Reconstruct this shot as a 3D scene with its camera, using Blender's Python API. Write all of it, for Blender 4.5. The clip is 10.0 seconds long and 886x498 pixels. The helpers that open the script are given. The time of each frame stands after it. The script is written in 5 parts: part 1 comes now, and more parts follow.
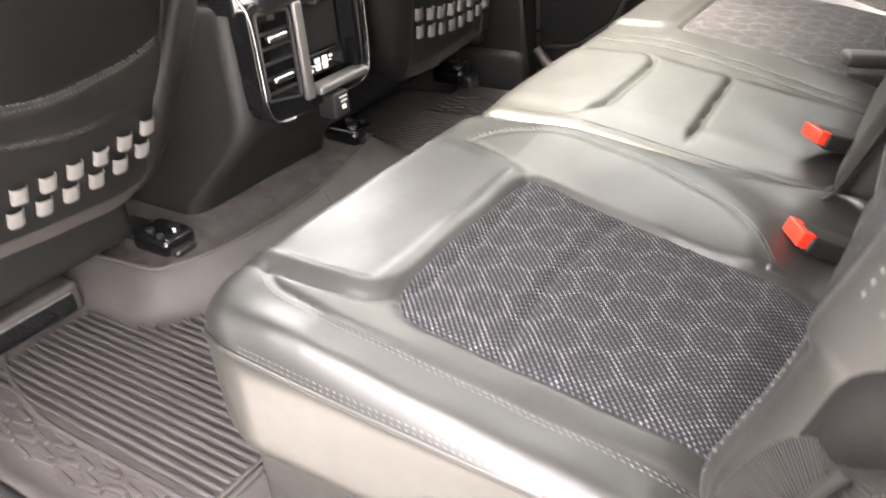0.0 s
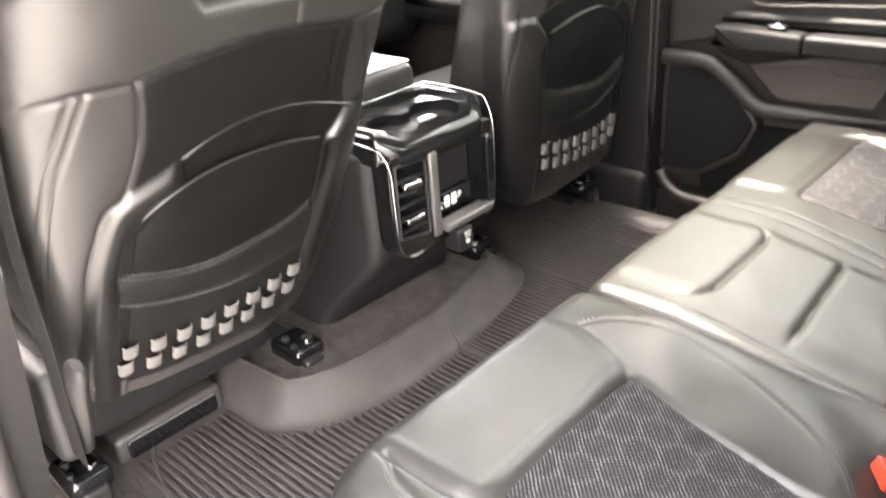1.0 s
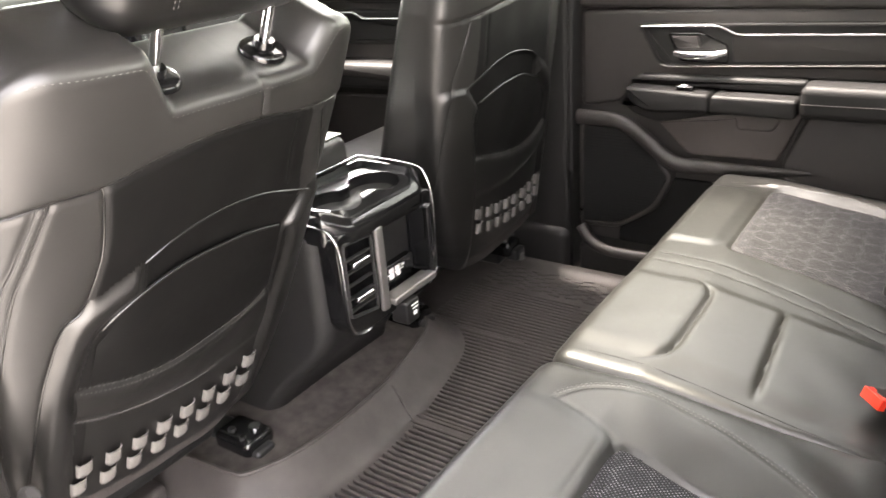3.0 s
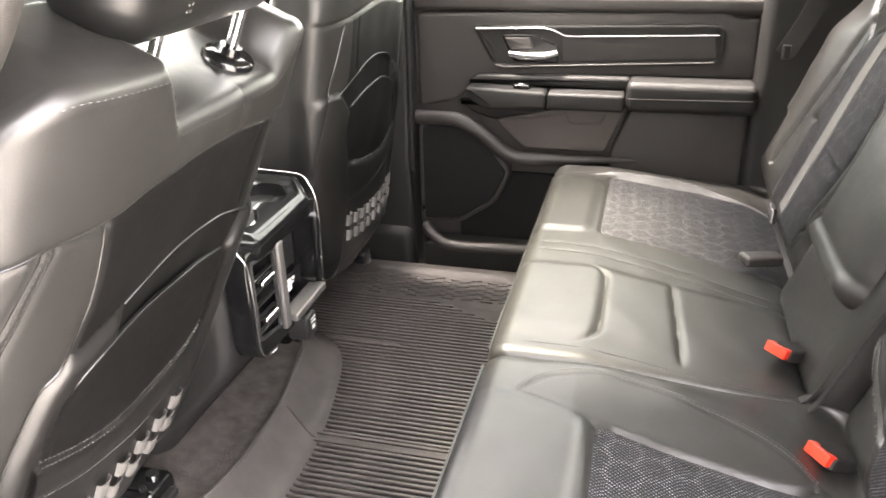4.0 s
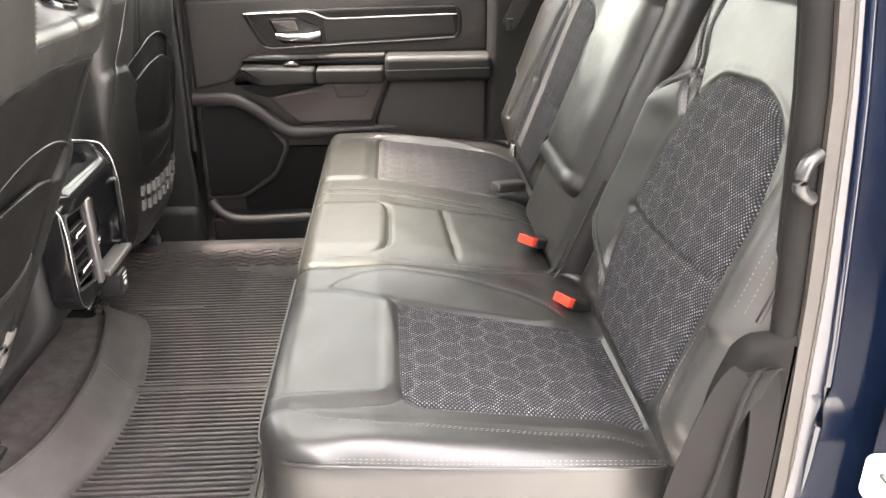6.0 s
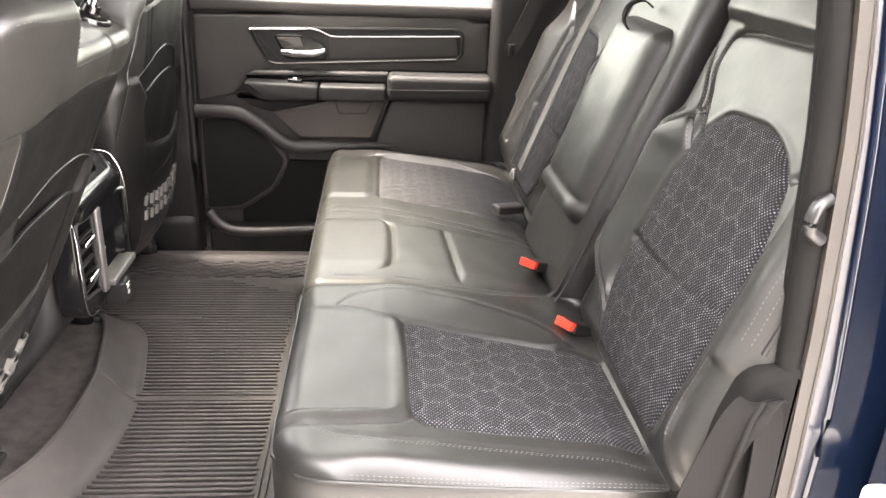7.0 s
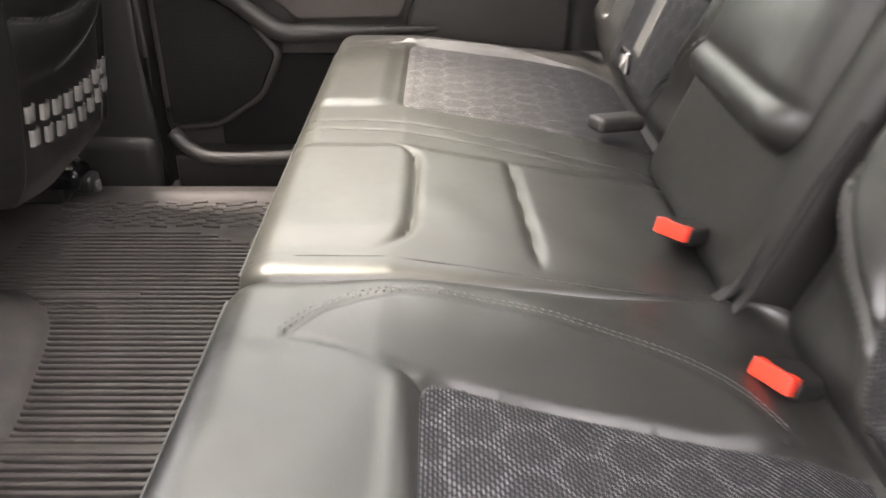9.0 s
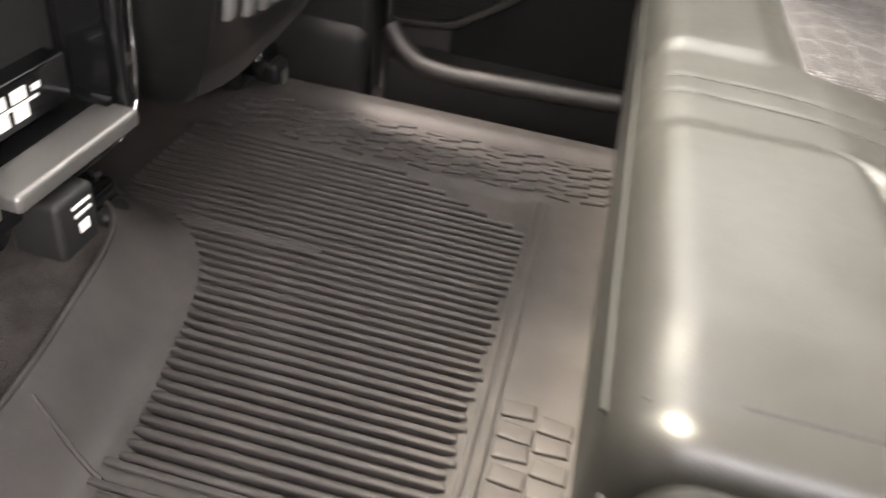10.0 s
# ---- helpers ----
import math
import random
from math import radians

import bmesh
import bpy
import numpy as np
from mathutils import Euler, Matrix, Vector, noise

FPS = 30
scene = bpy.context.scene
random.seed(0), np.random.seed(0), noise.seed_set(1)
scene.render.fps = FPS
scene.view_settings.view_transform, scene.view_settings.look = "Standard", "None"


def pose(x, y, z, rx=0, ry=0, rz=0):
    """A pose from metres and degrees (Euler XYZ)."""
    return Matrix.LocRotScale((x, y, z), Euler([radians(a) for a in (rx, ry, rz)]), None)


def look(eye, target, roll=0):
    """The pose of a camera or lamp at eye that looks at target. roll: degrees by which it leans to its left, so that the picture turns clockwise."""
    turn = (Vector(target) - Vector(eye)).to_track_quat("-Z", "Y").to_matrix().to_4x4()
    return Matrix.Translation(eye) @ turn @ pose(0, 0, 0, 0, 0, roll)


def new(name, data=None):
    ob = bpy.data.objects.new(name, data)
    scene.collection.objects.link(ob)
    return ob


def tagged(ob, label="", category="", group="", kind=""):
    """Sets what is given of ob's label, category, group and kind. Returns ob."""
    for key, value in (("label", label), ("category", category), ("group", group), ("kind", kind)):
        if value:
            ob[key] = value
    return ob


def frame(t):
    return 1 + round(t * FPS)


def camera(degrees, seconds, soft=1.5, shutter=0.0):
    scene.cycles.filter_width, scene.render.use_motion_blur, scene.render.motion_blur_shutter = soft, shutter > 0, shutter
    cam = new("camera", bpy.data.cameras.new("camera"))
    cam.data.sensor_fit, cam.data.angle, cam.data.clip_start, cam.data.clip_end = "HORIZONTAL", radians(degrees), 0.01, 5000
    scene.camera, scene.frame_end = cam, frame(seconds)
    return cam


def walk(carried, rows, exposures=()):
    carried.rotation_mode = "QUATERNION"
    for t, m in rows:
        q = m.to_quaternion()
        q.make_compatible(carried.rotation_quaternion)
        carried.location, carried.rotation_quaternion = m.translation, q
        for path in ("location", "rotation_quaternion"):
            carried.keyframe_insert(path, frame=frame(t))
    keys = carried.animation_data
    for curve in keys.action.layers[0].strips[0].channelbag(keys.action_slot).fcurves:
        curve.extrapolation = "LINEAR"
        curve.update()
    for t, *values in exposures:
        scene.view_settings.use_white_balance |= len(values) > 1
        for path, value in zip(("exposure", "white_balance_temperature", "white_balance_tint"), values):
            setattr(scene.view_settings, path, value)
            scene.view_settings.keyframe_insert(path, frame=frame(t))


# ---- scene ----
cam = camera(58.8, 10.0, 1.5, 0.4)
PATH = [
    (0, (0.607, -1.1, 0.784), (-0.386, 0.311, -0.227), -4.9),
    (0.5, (0.58, -1.077, 0.88), (-0.53, 0.254, -0.119), -7.3),
    (1, (0.622, -1.091, 1.009), (-0.624, 0.182, 0.099), -4.5),
    (1.5, (0.662, -1.119, 1.067), (-0.682, 0.138, 0.283), -2.6),
    (2, (0.669, -1.122, 1.061), (-0.684, 0.129, 0.283), -3.0),
    (2.5, (0.648, -1.119, 1.056), (-0.642, 0.18, 0.251), -3.9),
    (2.7, (0.617, -1.118, 1.05), (-0.605, 0.243, 0.241), -4.5),
    (3.8, (0.234, -1.244, 1.073), (-0.301, 0.49, 0.232), -2.0),
    (4, (0.227, -1.253, 1.073), (-0.242, 0.497, 0.227), -1.4),
    (4.5, (0.233, -1.272, 1.069), (-0.134, 0.498, 0.214), -0.7),
    (5, (0.223, -1.305, 1.043), (0.039, 0.493, 0.188), -0.9),
    (5.5, (0.209, -1.457, 1.016), (0.284, 0.365, 0.196), -0.4),
    (5.7, (0.211, -1.528, 1.004), (0.309, 0.296, 0.189), -0.6),
    (7, (0.148, -1.574, 1.033), (0.314, 0.263, 0.261), 2.5),
    (7.5, (0.148, -1.57, 1.026), (0.306, 0.264, 0.246), 2.6),
    (8, (0.16, -1.473, 0.983), (0.293, 0.343, 0.156), 1.7),
    (8.3, (0.158, -1.286, 0.91), (0.281, 0.508, 0.036), 1.6),
    (8.5, (0.161, -1.166, 0.884), (0.274, 0.604, -0.04), 1.3),
    (9, (0.213, -0.824, 0.767), (0.219, 0.923, -0.206), 0.2),
    (9.5, (0.101, -0.579, 0.694), (0.014, 1.101, -0.387), 1.5),
    (10, (-0.053, -0.398, 0.624), (-0.3, 1.201, -0.552), 8.5),
]
walk(cam, [(t, look(eye, target, roll)) for t, eye, target, roll in PATH],
     [(t, stops + 1.38, 7200, 17) for t, stops in ((0, 4.1), (1, 4.15), (2, 3.8), (2.7, 3.65), (3.8, 4.03), (5.2, 4.15), (5.5, 4.05), (7.5, 3.85), (8.0, 3.55), (8.5, 3.4), (9, 3.85), (9.5, 3.96), (10, 3.85))])


# ---- world, sun, exposure ----
w = bpy.data.worlds.new("sky")
scene.world = w
w.use_nodes = True
nt = w.node_tree
sky = nt.nodes.new("ShaderNodeTexSky")
sky.sky_type, sky.sun_disc = "NISHITA", False
sky.sun_elevation, sky.sun_rotation = radians(70), radians(270)
grey = nt.nodes.new("ShaderNodeHueSaturation")
grey.inputs["Saturation"].default_value = 0.18
nt.links.new(sky.outputs[0], grey.inputs["Color"])
nt.links.new(grey.outputs[0], nt.nodes["Background"].inputs[0])
nt.nodes["Background"].inputs[1].default_value = 0.20
sun = new("sun", bpy.data.lights.new("sun", "SUN"))
sun.data.energy, sun.data.angle, sun.data.color = 1.6, radians(15), (1, 0.97, 0.91)
sun.matrix_world = look((-4.2, 0.2, 10), (0, 0, 0))


# ---- materials ----
def material(name, colour, rough=0.5, metal=0.0, coat=0.0, spec=0.5):
    m = bpy.data.materials.new(name)
    m.use_nodes = True
    b = m.node_tree.nodes["Principled BSDF"]
    b.inputs["Base Color"].default_value = (*colour, 1)
    b.inputs["Roughness"].default_value = rough
    b.inputs["Metallic"].default_value = metal
    b.inputs["Coat Weight"].default_value = coat
    b.inputs["Specular IOR Level"].default_value = spec
    return m, m.node_tree, b


def node(nt, kind, **values):
    n = nt.nodes.new("ShaderNode" + kind)
    for k, v in values.items():
        n.inputs[k.replace("_", " ")].default_value = v
    return n


def coords(nt, uv=False, scale=(1, 1, 1)):
    c = nt.nodes.new("ShaderNodeTexCoord")
    mp = nt.nodes.new("ShaderNodeMapping")
    mp.inputs["Scale"].default_value = scale
    nt.links.new(c.outputs["UV" if uv else "Object"], mp.inputs["Vector"])
    return mp.outputs[0]


def maths(nt, op, a, b=None, c=None):
    n = nt.nodes.new("ShaderNodeMath")
    n.operation = op
    for k, v in enumerate((a, b, c)):
        if v is None:
            continue
        if isinstance(v, (int, float)):
            n.inputs[k].default_value = v
        else:
            nt.links.new(v, n.inputs[k])
    return n.outputs[0]


def ramp(nt, fac, stops):
    n = nt.nodes.new("ShaderNodeValToRGB")
    while len(n.color_ramp.elements) < len(stops):
        n.color_ramp.elements.new(0.5)
    for e, (p, c) in zip(n.color_ramp.elements, stops):
        e.position, e.color = p, (*c, 1)
    nt.links.new(fac, n.inputs[0])
    return n.outputs[0]


def grained(name, colour, rough, grain=500, bump=0.15, vary=0.18, dist=0.0006, stains=7, **more):
    """A surface with a fine pebble grain, and soft stains in colour and gloss."""
    m, nt, b = material(name, colour, rough, **more)
    v = coords(nt)
    big = node(nt, "TexNoise", Scale=stains, Detail=4.0)
    nt.links.new(v, big.inputs["Vector"])
    lo = tuple(c * (1 - vary) for c in colour)
    hi = tuple(min(1, c * (1 + vary)) for c in colour)
    nt.links.new(ramp(nt, big.outputs[0], [(0.3, lo), (0.7, hi)]), b.inputs["Base Color"])
    r = nt.nodes.new("ShaderNodeMapRange")
    r.inputs["To Min"].default_value, r.inputs["To Max"].default_value = rough - 0.05, rough + 0.07
    mid = node(nt, "TexNoise", Scale=stains * 9, Detail=3.0)
    nt.links.new(v, mid.inputs["Vector"])
    nt.links.new(mid.outputs[0], r.inputs[0])
    nt.links.new(r.outputs[0], b.inputs["Roughness"])
    cell = node(nt, "TexVoronoi", Scale=grain)
    nt.links.new(v, cell.inputs["Vector"])
    bp = node(nt, "Bump", Strength=bump, Distance=dist)
    nt.links.new(cell.outputs["Distance"], bp.inputs["Height"])
    nt.links.new(bp.outputs[0], b.inputs["Normal"])
    return m


LEATHER = grained("leather", (0.0130, 0.0127, 0.0118), 0.42, 650, 0.14, 0.14, spec=0.56)
LEATHER_SOFT = grained("leather_back", (0.0052, 0.0050, 0.0048), 0.33, 650, 0.07, 0.15, spec=0.6)
PLASTIC = grained("moulded_plastic", (0.025, 0.022, 0.021), 0.5, 900, 0.25, 0.12)
PLASTIC_DARK = grained("dark_plastic", (0.009, 0.0085, 0.0085), 0.56, 900, 0.2, 0.15, spec=0.35)
PLASTIC_WARM = grained("warm_grey_plastic", (0.075, 0.064, 0.06), 0.5, 900, 0.25, 0.1)
RUBBER = grained("mat_rubber", (0.043, 0.038, 0.0362), 0.55, 700, 0.2, 0.22, stains=14, spec=0.35)
CARPET = grained("carpet", (0.062, 0.055, 0.052), 0.95, 420, 0.9, 0.3, dist=0.003, stains=30, spec=0.1)
LINER = grained("headliner", (0.35, 0.34, 0.32), 0.9, 500, 0.3, 0.05)
GLOSS = grained("gloss_black", (0.005, 0.005, 0.0053), 0.13, 900, 0.01, 0.1, spec=0.5)
# Black of the speaker cloth, also used where shade is painted in.
GRILLE_AND_SHADE = material("speaker_cloth_and_shade", (0.006, 0.006, 0.006), 0.8, spec=0.2)[0]
CHROME = grained("chrome", (0.75, 0.75, 0.76), 0.14, 400, 0.02, 0.05, metal=1.0)
SATIN = grained("satin_silver", (0.17, 0.162, 0.155), 0.42, 900, 0.05, 0.05, metal=0.7)
STEEL_BLACK = grained("black_steel", (0.02, 0.02, 0.02), 0.3, 300, 0.1, 0.3, metal=0.3)
ORANGE = grained("orange_plastic", (0.62, 0.030, 0.012), 0.4, 900, 0.1, 0.05)
SEAL = grained("door_seal", (0.020, 0.0168, 0.0136), 0.6, 600, 0.4, 0.15)
TRIM_GREY = grained("pillar_trim", (0.026, 0.0235, 0.0215), 0.5, 900, 0.3, 0.1)
SEAL_GREY = grained("grey_rubber_seal", (0.016, 0.0145, 0.0132), 0.5, 900, 0.3, 0.2, stains=20)
BLUE = grained("blue_paint", (0.002, 0.0042, 0.011), 0.15, 900, 0.01, 0.15, coat=0.3, spec=0.4)
THREAD_DARK = grained("dark_thread", (0.05, 0.048, 0.045), 0.7, 900, 0.1, 0.1)
THREAD = grained("thread", (0.085, 0.083, 0.078), 0.7, 900, 0.1, 0.1)
# Pale base colour includes the light that the bulged loops catch.
WEB_LIT = grained("lit_loop_webbing", (0.085, 0.080, 0.076), 0.6, 1200, 0.5, 0.1)
LEATHER_FRONT = grained("front_seat_leather", (0.0135, 0.0129, 0.0122), 0.36, 650, 0.09, 0.15, spec=0.55)
VINYL = grained("seat_back_vinyl", (0.0026, 0.0025, 0.0025), 0.45, 700, 0.08, 0.15, spec=0.25)
# White that paints the glare on the console lid.
LID_GLARE = grained("paper", (0.85, 0.85, 0.83), 0.8, 300, 0.05, 0.02)
WHITE_PLASTIC = grained("white_plastic", (0.75, 0.73, 0.70), 0.4, 900, 0.1, 0.04)
def tinted(name, tint):
    """Thin vehicle glass: lets light through by its tint, with a faint mirror."""
    m = bpy.data.materials.new(name)
    m.use_nodes = True
    nt = m.node_tree
    nt.nodes.clear()
    mix, clear, shine, out = (nt.nodes.new("ShaderNode" + k) for k in ("MixShader", "BsdfTransparent", "BsdfGlossy", "OutputMaterial"))
    clear.inputs[0].default_value, shine.inputs["Roughness"].default_value, mix.inputs[0].default_value = (*tint, 1), 0.02, 0.06
    nt.links.new(clear.outputs[0], mix.inputs[1])
    nt.links.new(shine.outputs[0], mix.inputs[2])
    nt.links.new(mix.outputs[0], out.inputs[0])
    return m


GLASS_DARK = tinted("privacy_glass", (0.56, 0.58, 0.55))
GLASS_ROOF = tinted("roof_glass", (0.84, 0.85, 0.81))
GLASS_SCREEN = tinted("windscreen_glass", (0.36, 0.38, 0.36))
GLASS_CLEAR = tinted("clear_glass", (0.86, 0.88, 0.84))
SCREEN = material("screen_glass", (0.01, 0.01, 0.012), 0.08)[0]
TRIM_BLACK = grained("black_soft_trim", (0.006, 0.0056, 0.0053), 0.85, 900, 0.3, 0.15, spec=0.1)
GREY_WALL = grained("grey_render", (0.12, 0.116, 0.11), 0.85, 60, 0.3, 0.1, dist=0.004, stains=1.5)
CONCRETE = grained("concrete", (0.40, 0.385, 0.36), 0.85, 60, 0.3, 0.12, dist=0.004, stains=1.5)


def woven(name, dark, light, hexes=0.046):
    """Open weave: raised light threads over a dark ground, with soft hexagons in the density of the light thread."""
    m, nt, b = material(name, dark, 0.8, spec=0.2)
    c = nt.nodes.new("ShaderNodeTexCoord")
    sep = nt.nodes.new("ShaderNodeSeparateXYZ")
    nt.links.new(c.outputs["UV"], sep.inputs[0])
    x, y = sep.outputs[0], sep.outputs[1]
    f = 2 * math.pi / 0.0066
    sx = maths(nt, "SINE", maths(nt, "MULTIPLY", x, f))
    sy = maths(nt, "SINE", maths(nt, "MULTIPLY", y, f))
    dots = maths(nt, "MULTIPLY_ADD", maths(nt, "MULTIPLY", sx, sy), 0.5, 0.5)
    def cell(off):
        a = maths(nt, "ABSOLUTE", maths(nt, "SUBTRACT", maths(nt, "FLOORED_MODULO", maths(nt, "ADD", maths(nt, "DIVIDE", x, hexes), off), 1.7320508), 0.8660254))
        b2 = maths(nt, "ABSOLUTE", maths(nt, "SUBTRACT", maths(nt, "FLOORED_MODULO", maths(nt, "ADD", maths(nt, "DIVIDE", y, hexes), off * 0.5773503), 1.0), 0.5))
        return maths(nt, "MAXIMUM", maths(nt, "ADD", maths(nt, "MULTIPLY", a, 0.8660254), maths(nt, "MULTIPLY", b2, 0.5)), b2)
    rimmed = nt.nodes.new("ShaderNodeMapRange")
    rimmed.interpolation_type = "SMOOTHSTEP"
    rimmed.inputs["From Min"].default_value, rimmed.inputs["From Max"].default_value = 0.36, 0.48
    nt.links.new(maths(nt, "MINIMUM", cell(0.0), cell(0.8660254)), rimmed.inputs[0])
    mp2 = nt.nodes.new("ShaderNodeMapping")
    mp2.inputs["Scale"].default_value = (90, 300, 1)
    nt.links.new(c.outputs["UV"], mp2.inputs[0])
    patch = node(nt, "TexNoise", Scale=1.0, Detail=2.0)
    nt.links.new(mp2.outputs[0], patch.inputs["Vector"])
    streak = nt.nodes.new("ShaderNodeMapRange")
    streak.inputs["From Min"].default_value, streak.inputs["From Max"].default_value = 0.38, 0.66
    nt.links.new(patch.outputs[0], streak.inputs[0])
    dens = maths(nt, "ADD", maths(nt, "MULTIPLY", rimmed.outputs[0], 0.36), maths(nt, "MULTIPLY_ADD", streak.outputs[0], 0.28, 0.24))
    thread = maths(nt, "MULTIPLY", maths(nt, "MAXIMUM", maths(nt, "SUBTRACT", dots, 0.62), 0.0), dens)
    fac = maths(nt, "MULTIPLY", thread, 3.0)
    nt.links.new(ramp(nt, fac, [(0.05, dark), (0.75, light)]), b.inputs["Base Color"])
    bp = node(nt, "Bump", Strength=0.7, Distance=0.001)
    nt.links.new(dots, bp.inputs["Height"])
    nt.links.new(bp.outputs[0], b.inputs["Normal"])
    return m


FABRIC = woven("woven_insert", (0.0085, 0.0082, 0.0095), (0.19, 0.184, 0.196))


def webbing(name, colour):
    m, nt, b = material(name, colour, 0.85, spec=0.15)
    v = coords(nt, True)
    wv = node(nt, "TexWave", Scale=260.0, Distortion=0.3)
    nt.links.new(v, wv.inputs["Vector"])
    nt.links.new(ramp(nt, wv.outputs["Fac"], [(0, tuple(k * 0.75 for k in colour)), (1, colour)]), b.inputs["Base Color"])
    bp = node(nt, "Bump", Strength=0.5, Distance=0.0006)
    nt.links.new(wv.outputs["Fac"], bp.inputs["Height"])
    nt.links.new(bp.outputs[0], b.inputs["Normal"])
    return m


BELT = webbing("belt_webbing", (0.15, 0.142, 0.136))
BELT_DARK = webbing("dark_belt_webbing", (0.007, 0.0065, 0.0062))


# ---- mesh helpers ----
def origin(ob):
    at = Vector((0, 0, 0))
    while ob:
        at += ob.location
        ob = ob.parent
    return at


def put(name, data, mat, parent=None, label="", uv=None, smooth=True, base=None):
    """One mesh object from (vertices, faces) in world metres, or from a bmesh; under parent, or at base."""
    if isinstance(data, bmesh.types.BMesh):
        data.verts.index_update()
        verts = np.array([v.co[:] for v in data.verts])
        faces = [[v.index for v in f.verts] for f in data.faces]
        data.free()
    else:
        verts, faces = np.asarray(data[0], float), data[1]
    off = origin(parent) if parent else Vector(base or (0, 0, 0))
    me = bpy.data.meshes.new(name)
    me.from_pydata((verts - np.array(off)).tolist(), [], [list(map(int, f)) for f in faces])
    me.materials.append(mat)
    if smooth:
        me.polygons.foreach_set("use_smooth", [True] * len(me.polygons))
    if uv is not None:
        layer = me.uv_layers.new(name="UVMap")
        idx = np.empty(len(me.loops), int)
        me.loops.foreach_get("vertex_index", idx)
        layer.data.foreach_set("uv", np.asarray(uv, float)[idx].ravel())
    if smooth:
        me.set_sharp_from_angle(angle=radians(48))
    me.update()
    ob = new(name, me)
    if parent:
        ob.parent = parent
    else:
        ob.location = off
    if label:
        ob["label"] = label
    return ob


def thing(name, at, label, category, group="", kind=""):
    ob = new(name)
    ob.location = at
    ob.empty_display_size = 0.05
    return tagged(ob, label, category, group, kind)


def joined(*blocks):
    vs, fs, n = [], [], 0
    for v, f in blocks:
        vs.append(np.asarray(v, float))
        fs += [[i + n for i in q] for q in f]
        n += len(v)
    return np.concatenate(vs), fs


def spaced(length, r, step, k=5):
    edge = [r - r * math.tan(math.pi / 4 * (1 - i / k)) for i in range(k)]
    n = max(1, round((length - 2 * r) / step))
    return np.array(edge + [r + (length - 2 * r) * i / n for i in range(n + 1)] + [length - e for e in edge[::-1]])


def rbox(lx, ly, lz, r, step=0.05, k=5, bottom=True):
    """A rounded box from 0 to (lx, ly, lz): vertices, faces and outward directions."""
    size = np.array([lx, ly, lz])
    ax = [spaced(s, r, step, k) for s in size]
    pts, quads, n = [], [], 0
    for a in range(3):
        b, c = (a + 1) % 3, (a + 2) % 3
        gb, gc = np.meshgrid(ax[b], ax[c], indexing="ij")
        for side in (0, 1):
            if a == 2 and side == 0 and not bottom:
                continue
            p = np.empty((gb.size, 3))
            p[:, a], p[:, b], p[:, c] = side * size[a], gb.ravel(), gc.ravel()
            i = np.arange(gb.size).reshape(gb.shape) + n
            q = np.stack([i[:-1, :-1], i[1:, :-1], i[1:, 1:], i[:-1, 1:]], -1).reshape(-1, 4)
            quads.append(q if side else q[:, ::-1])
            pts.append(p)
            n += len(p)
    p = np.concatenate(pts)
    q = np.concatenate(quads)
    inner = np.clip(p, r, size - r)
    d = p - inner
    d /= np.maximum(np.linalg.norm(d, axis=1, keepdims=True), 1e-9)
    p = inner + d * r
    _, first, back = np.unique(np.round(p, 5), axis=0, return_index=True, return_inverse=True)
    return p[first], back.ravel()[q], d[first]


def block(x0, x1, y0, y1, z0, z1, r=0.006, step=1.0, k=3):
    v, f, _ = rbox(x1 - x0, y1 - y0, z1 - z0, min(r, 0.49 * min(x1 - x0, y1 - y0, z1 - z0)), step, k)
    return v + np.array([x0, y0, z0]), f


def curve(pts, n=8, closed=False):
    """A smooth line through the points."""
    p = np.asarray(pts, float)
    m = len(p)
    out = []
    for i in range(m if closed else m - 1):
        a, b, c, d = (p[(i + j) % m] if closed else p[min(max(i + j, 0), m - 1)] for j in (-1, 0, 1, 2))
        for k in range(n):
            t = k / n
            out.append(0.5 * (2 * b + (c - a) * t + (2 * a - 5 * b + 4 * c - d) * t * t + (3 * b - a - 3 * c + d) * t ** 3))
    if not closed:
        out.append(p[-1])
    return np.array(out)


def corners(pts, r, k=5):
    """A closed polygon with its corners rounded."""
    p = np.asarray(pts, float)
    out = []
    for i in range(len(p)):
        a, b, c = p[i - 1], p[i], p[(i + 1) % len(p)]
        rr = r[i] if isinstance(r, (list, tuple)) else r
        da, dc = min(rr, 0.45 * np.linalg.norm(a - b)), min(rr, 0.45 * np.linalg.norm(c - b))
        s, e = b + (a - b) / np.linalg.norm(a - b) * da, b + (c - b) / np.linalg.norm(c - b) * dc
        for t in np.linspace(0, 1, k):
            out.append((1 - t) ** 2 * s + 2 * t * (1 - t) * b + t * t * e)
    return np.array(out)


def to_line(p, line, closed=False):
    """Distance from points to a line, and the nearest places on it."""
    line = np.asarray(line, float)
    best, near = np.full(len(p), 1e9), np.zeros((len(p), 2))
    ends = range(len(line)) if closed else range(len(line) - 1)
    for i in ends:
        a, b = line[i], line[(i + 1) % len(line)]
        ab = b - a
        t = np.clip(((p - a) @ ab) / max(ab @ ab, 1e-12), 0, 1)
        q = a + t[:, None] * ab
        d = np.hypot(*(p - q).T)
        m = d < best
        best[m], near[m] = d[m], q[m]
    return best, near


def inside(p, poly):
    poly = np.asarray(poly, float)
    hit = np.zeros(len(p), bool)
    for i in range(len(poly)):
        (x0, y0), (x1, y1) = poly[i - 1], poly[i]
        m = (y0 > p[:, 1]) != (y1 > p[:, 1])
        hit ^= m & (p[:, 0] < (x1 - x0) * (p[:, 1] - y0) / (y1 - y0 + 1e-12) + x0)
    return hit


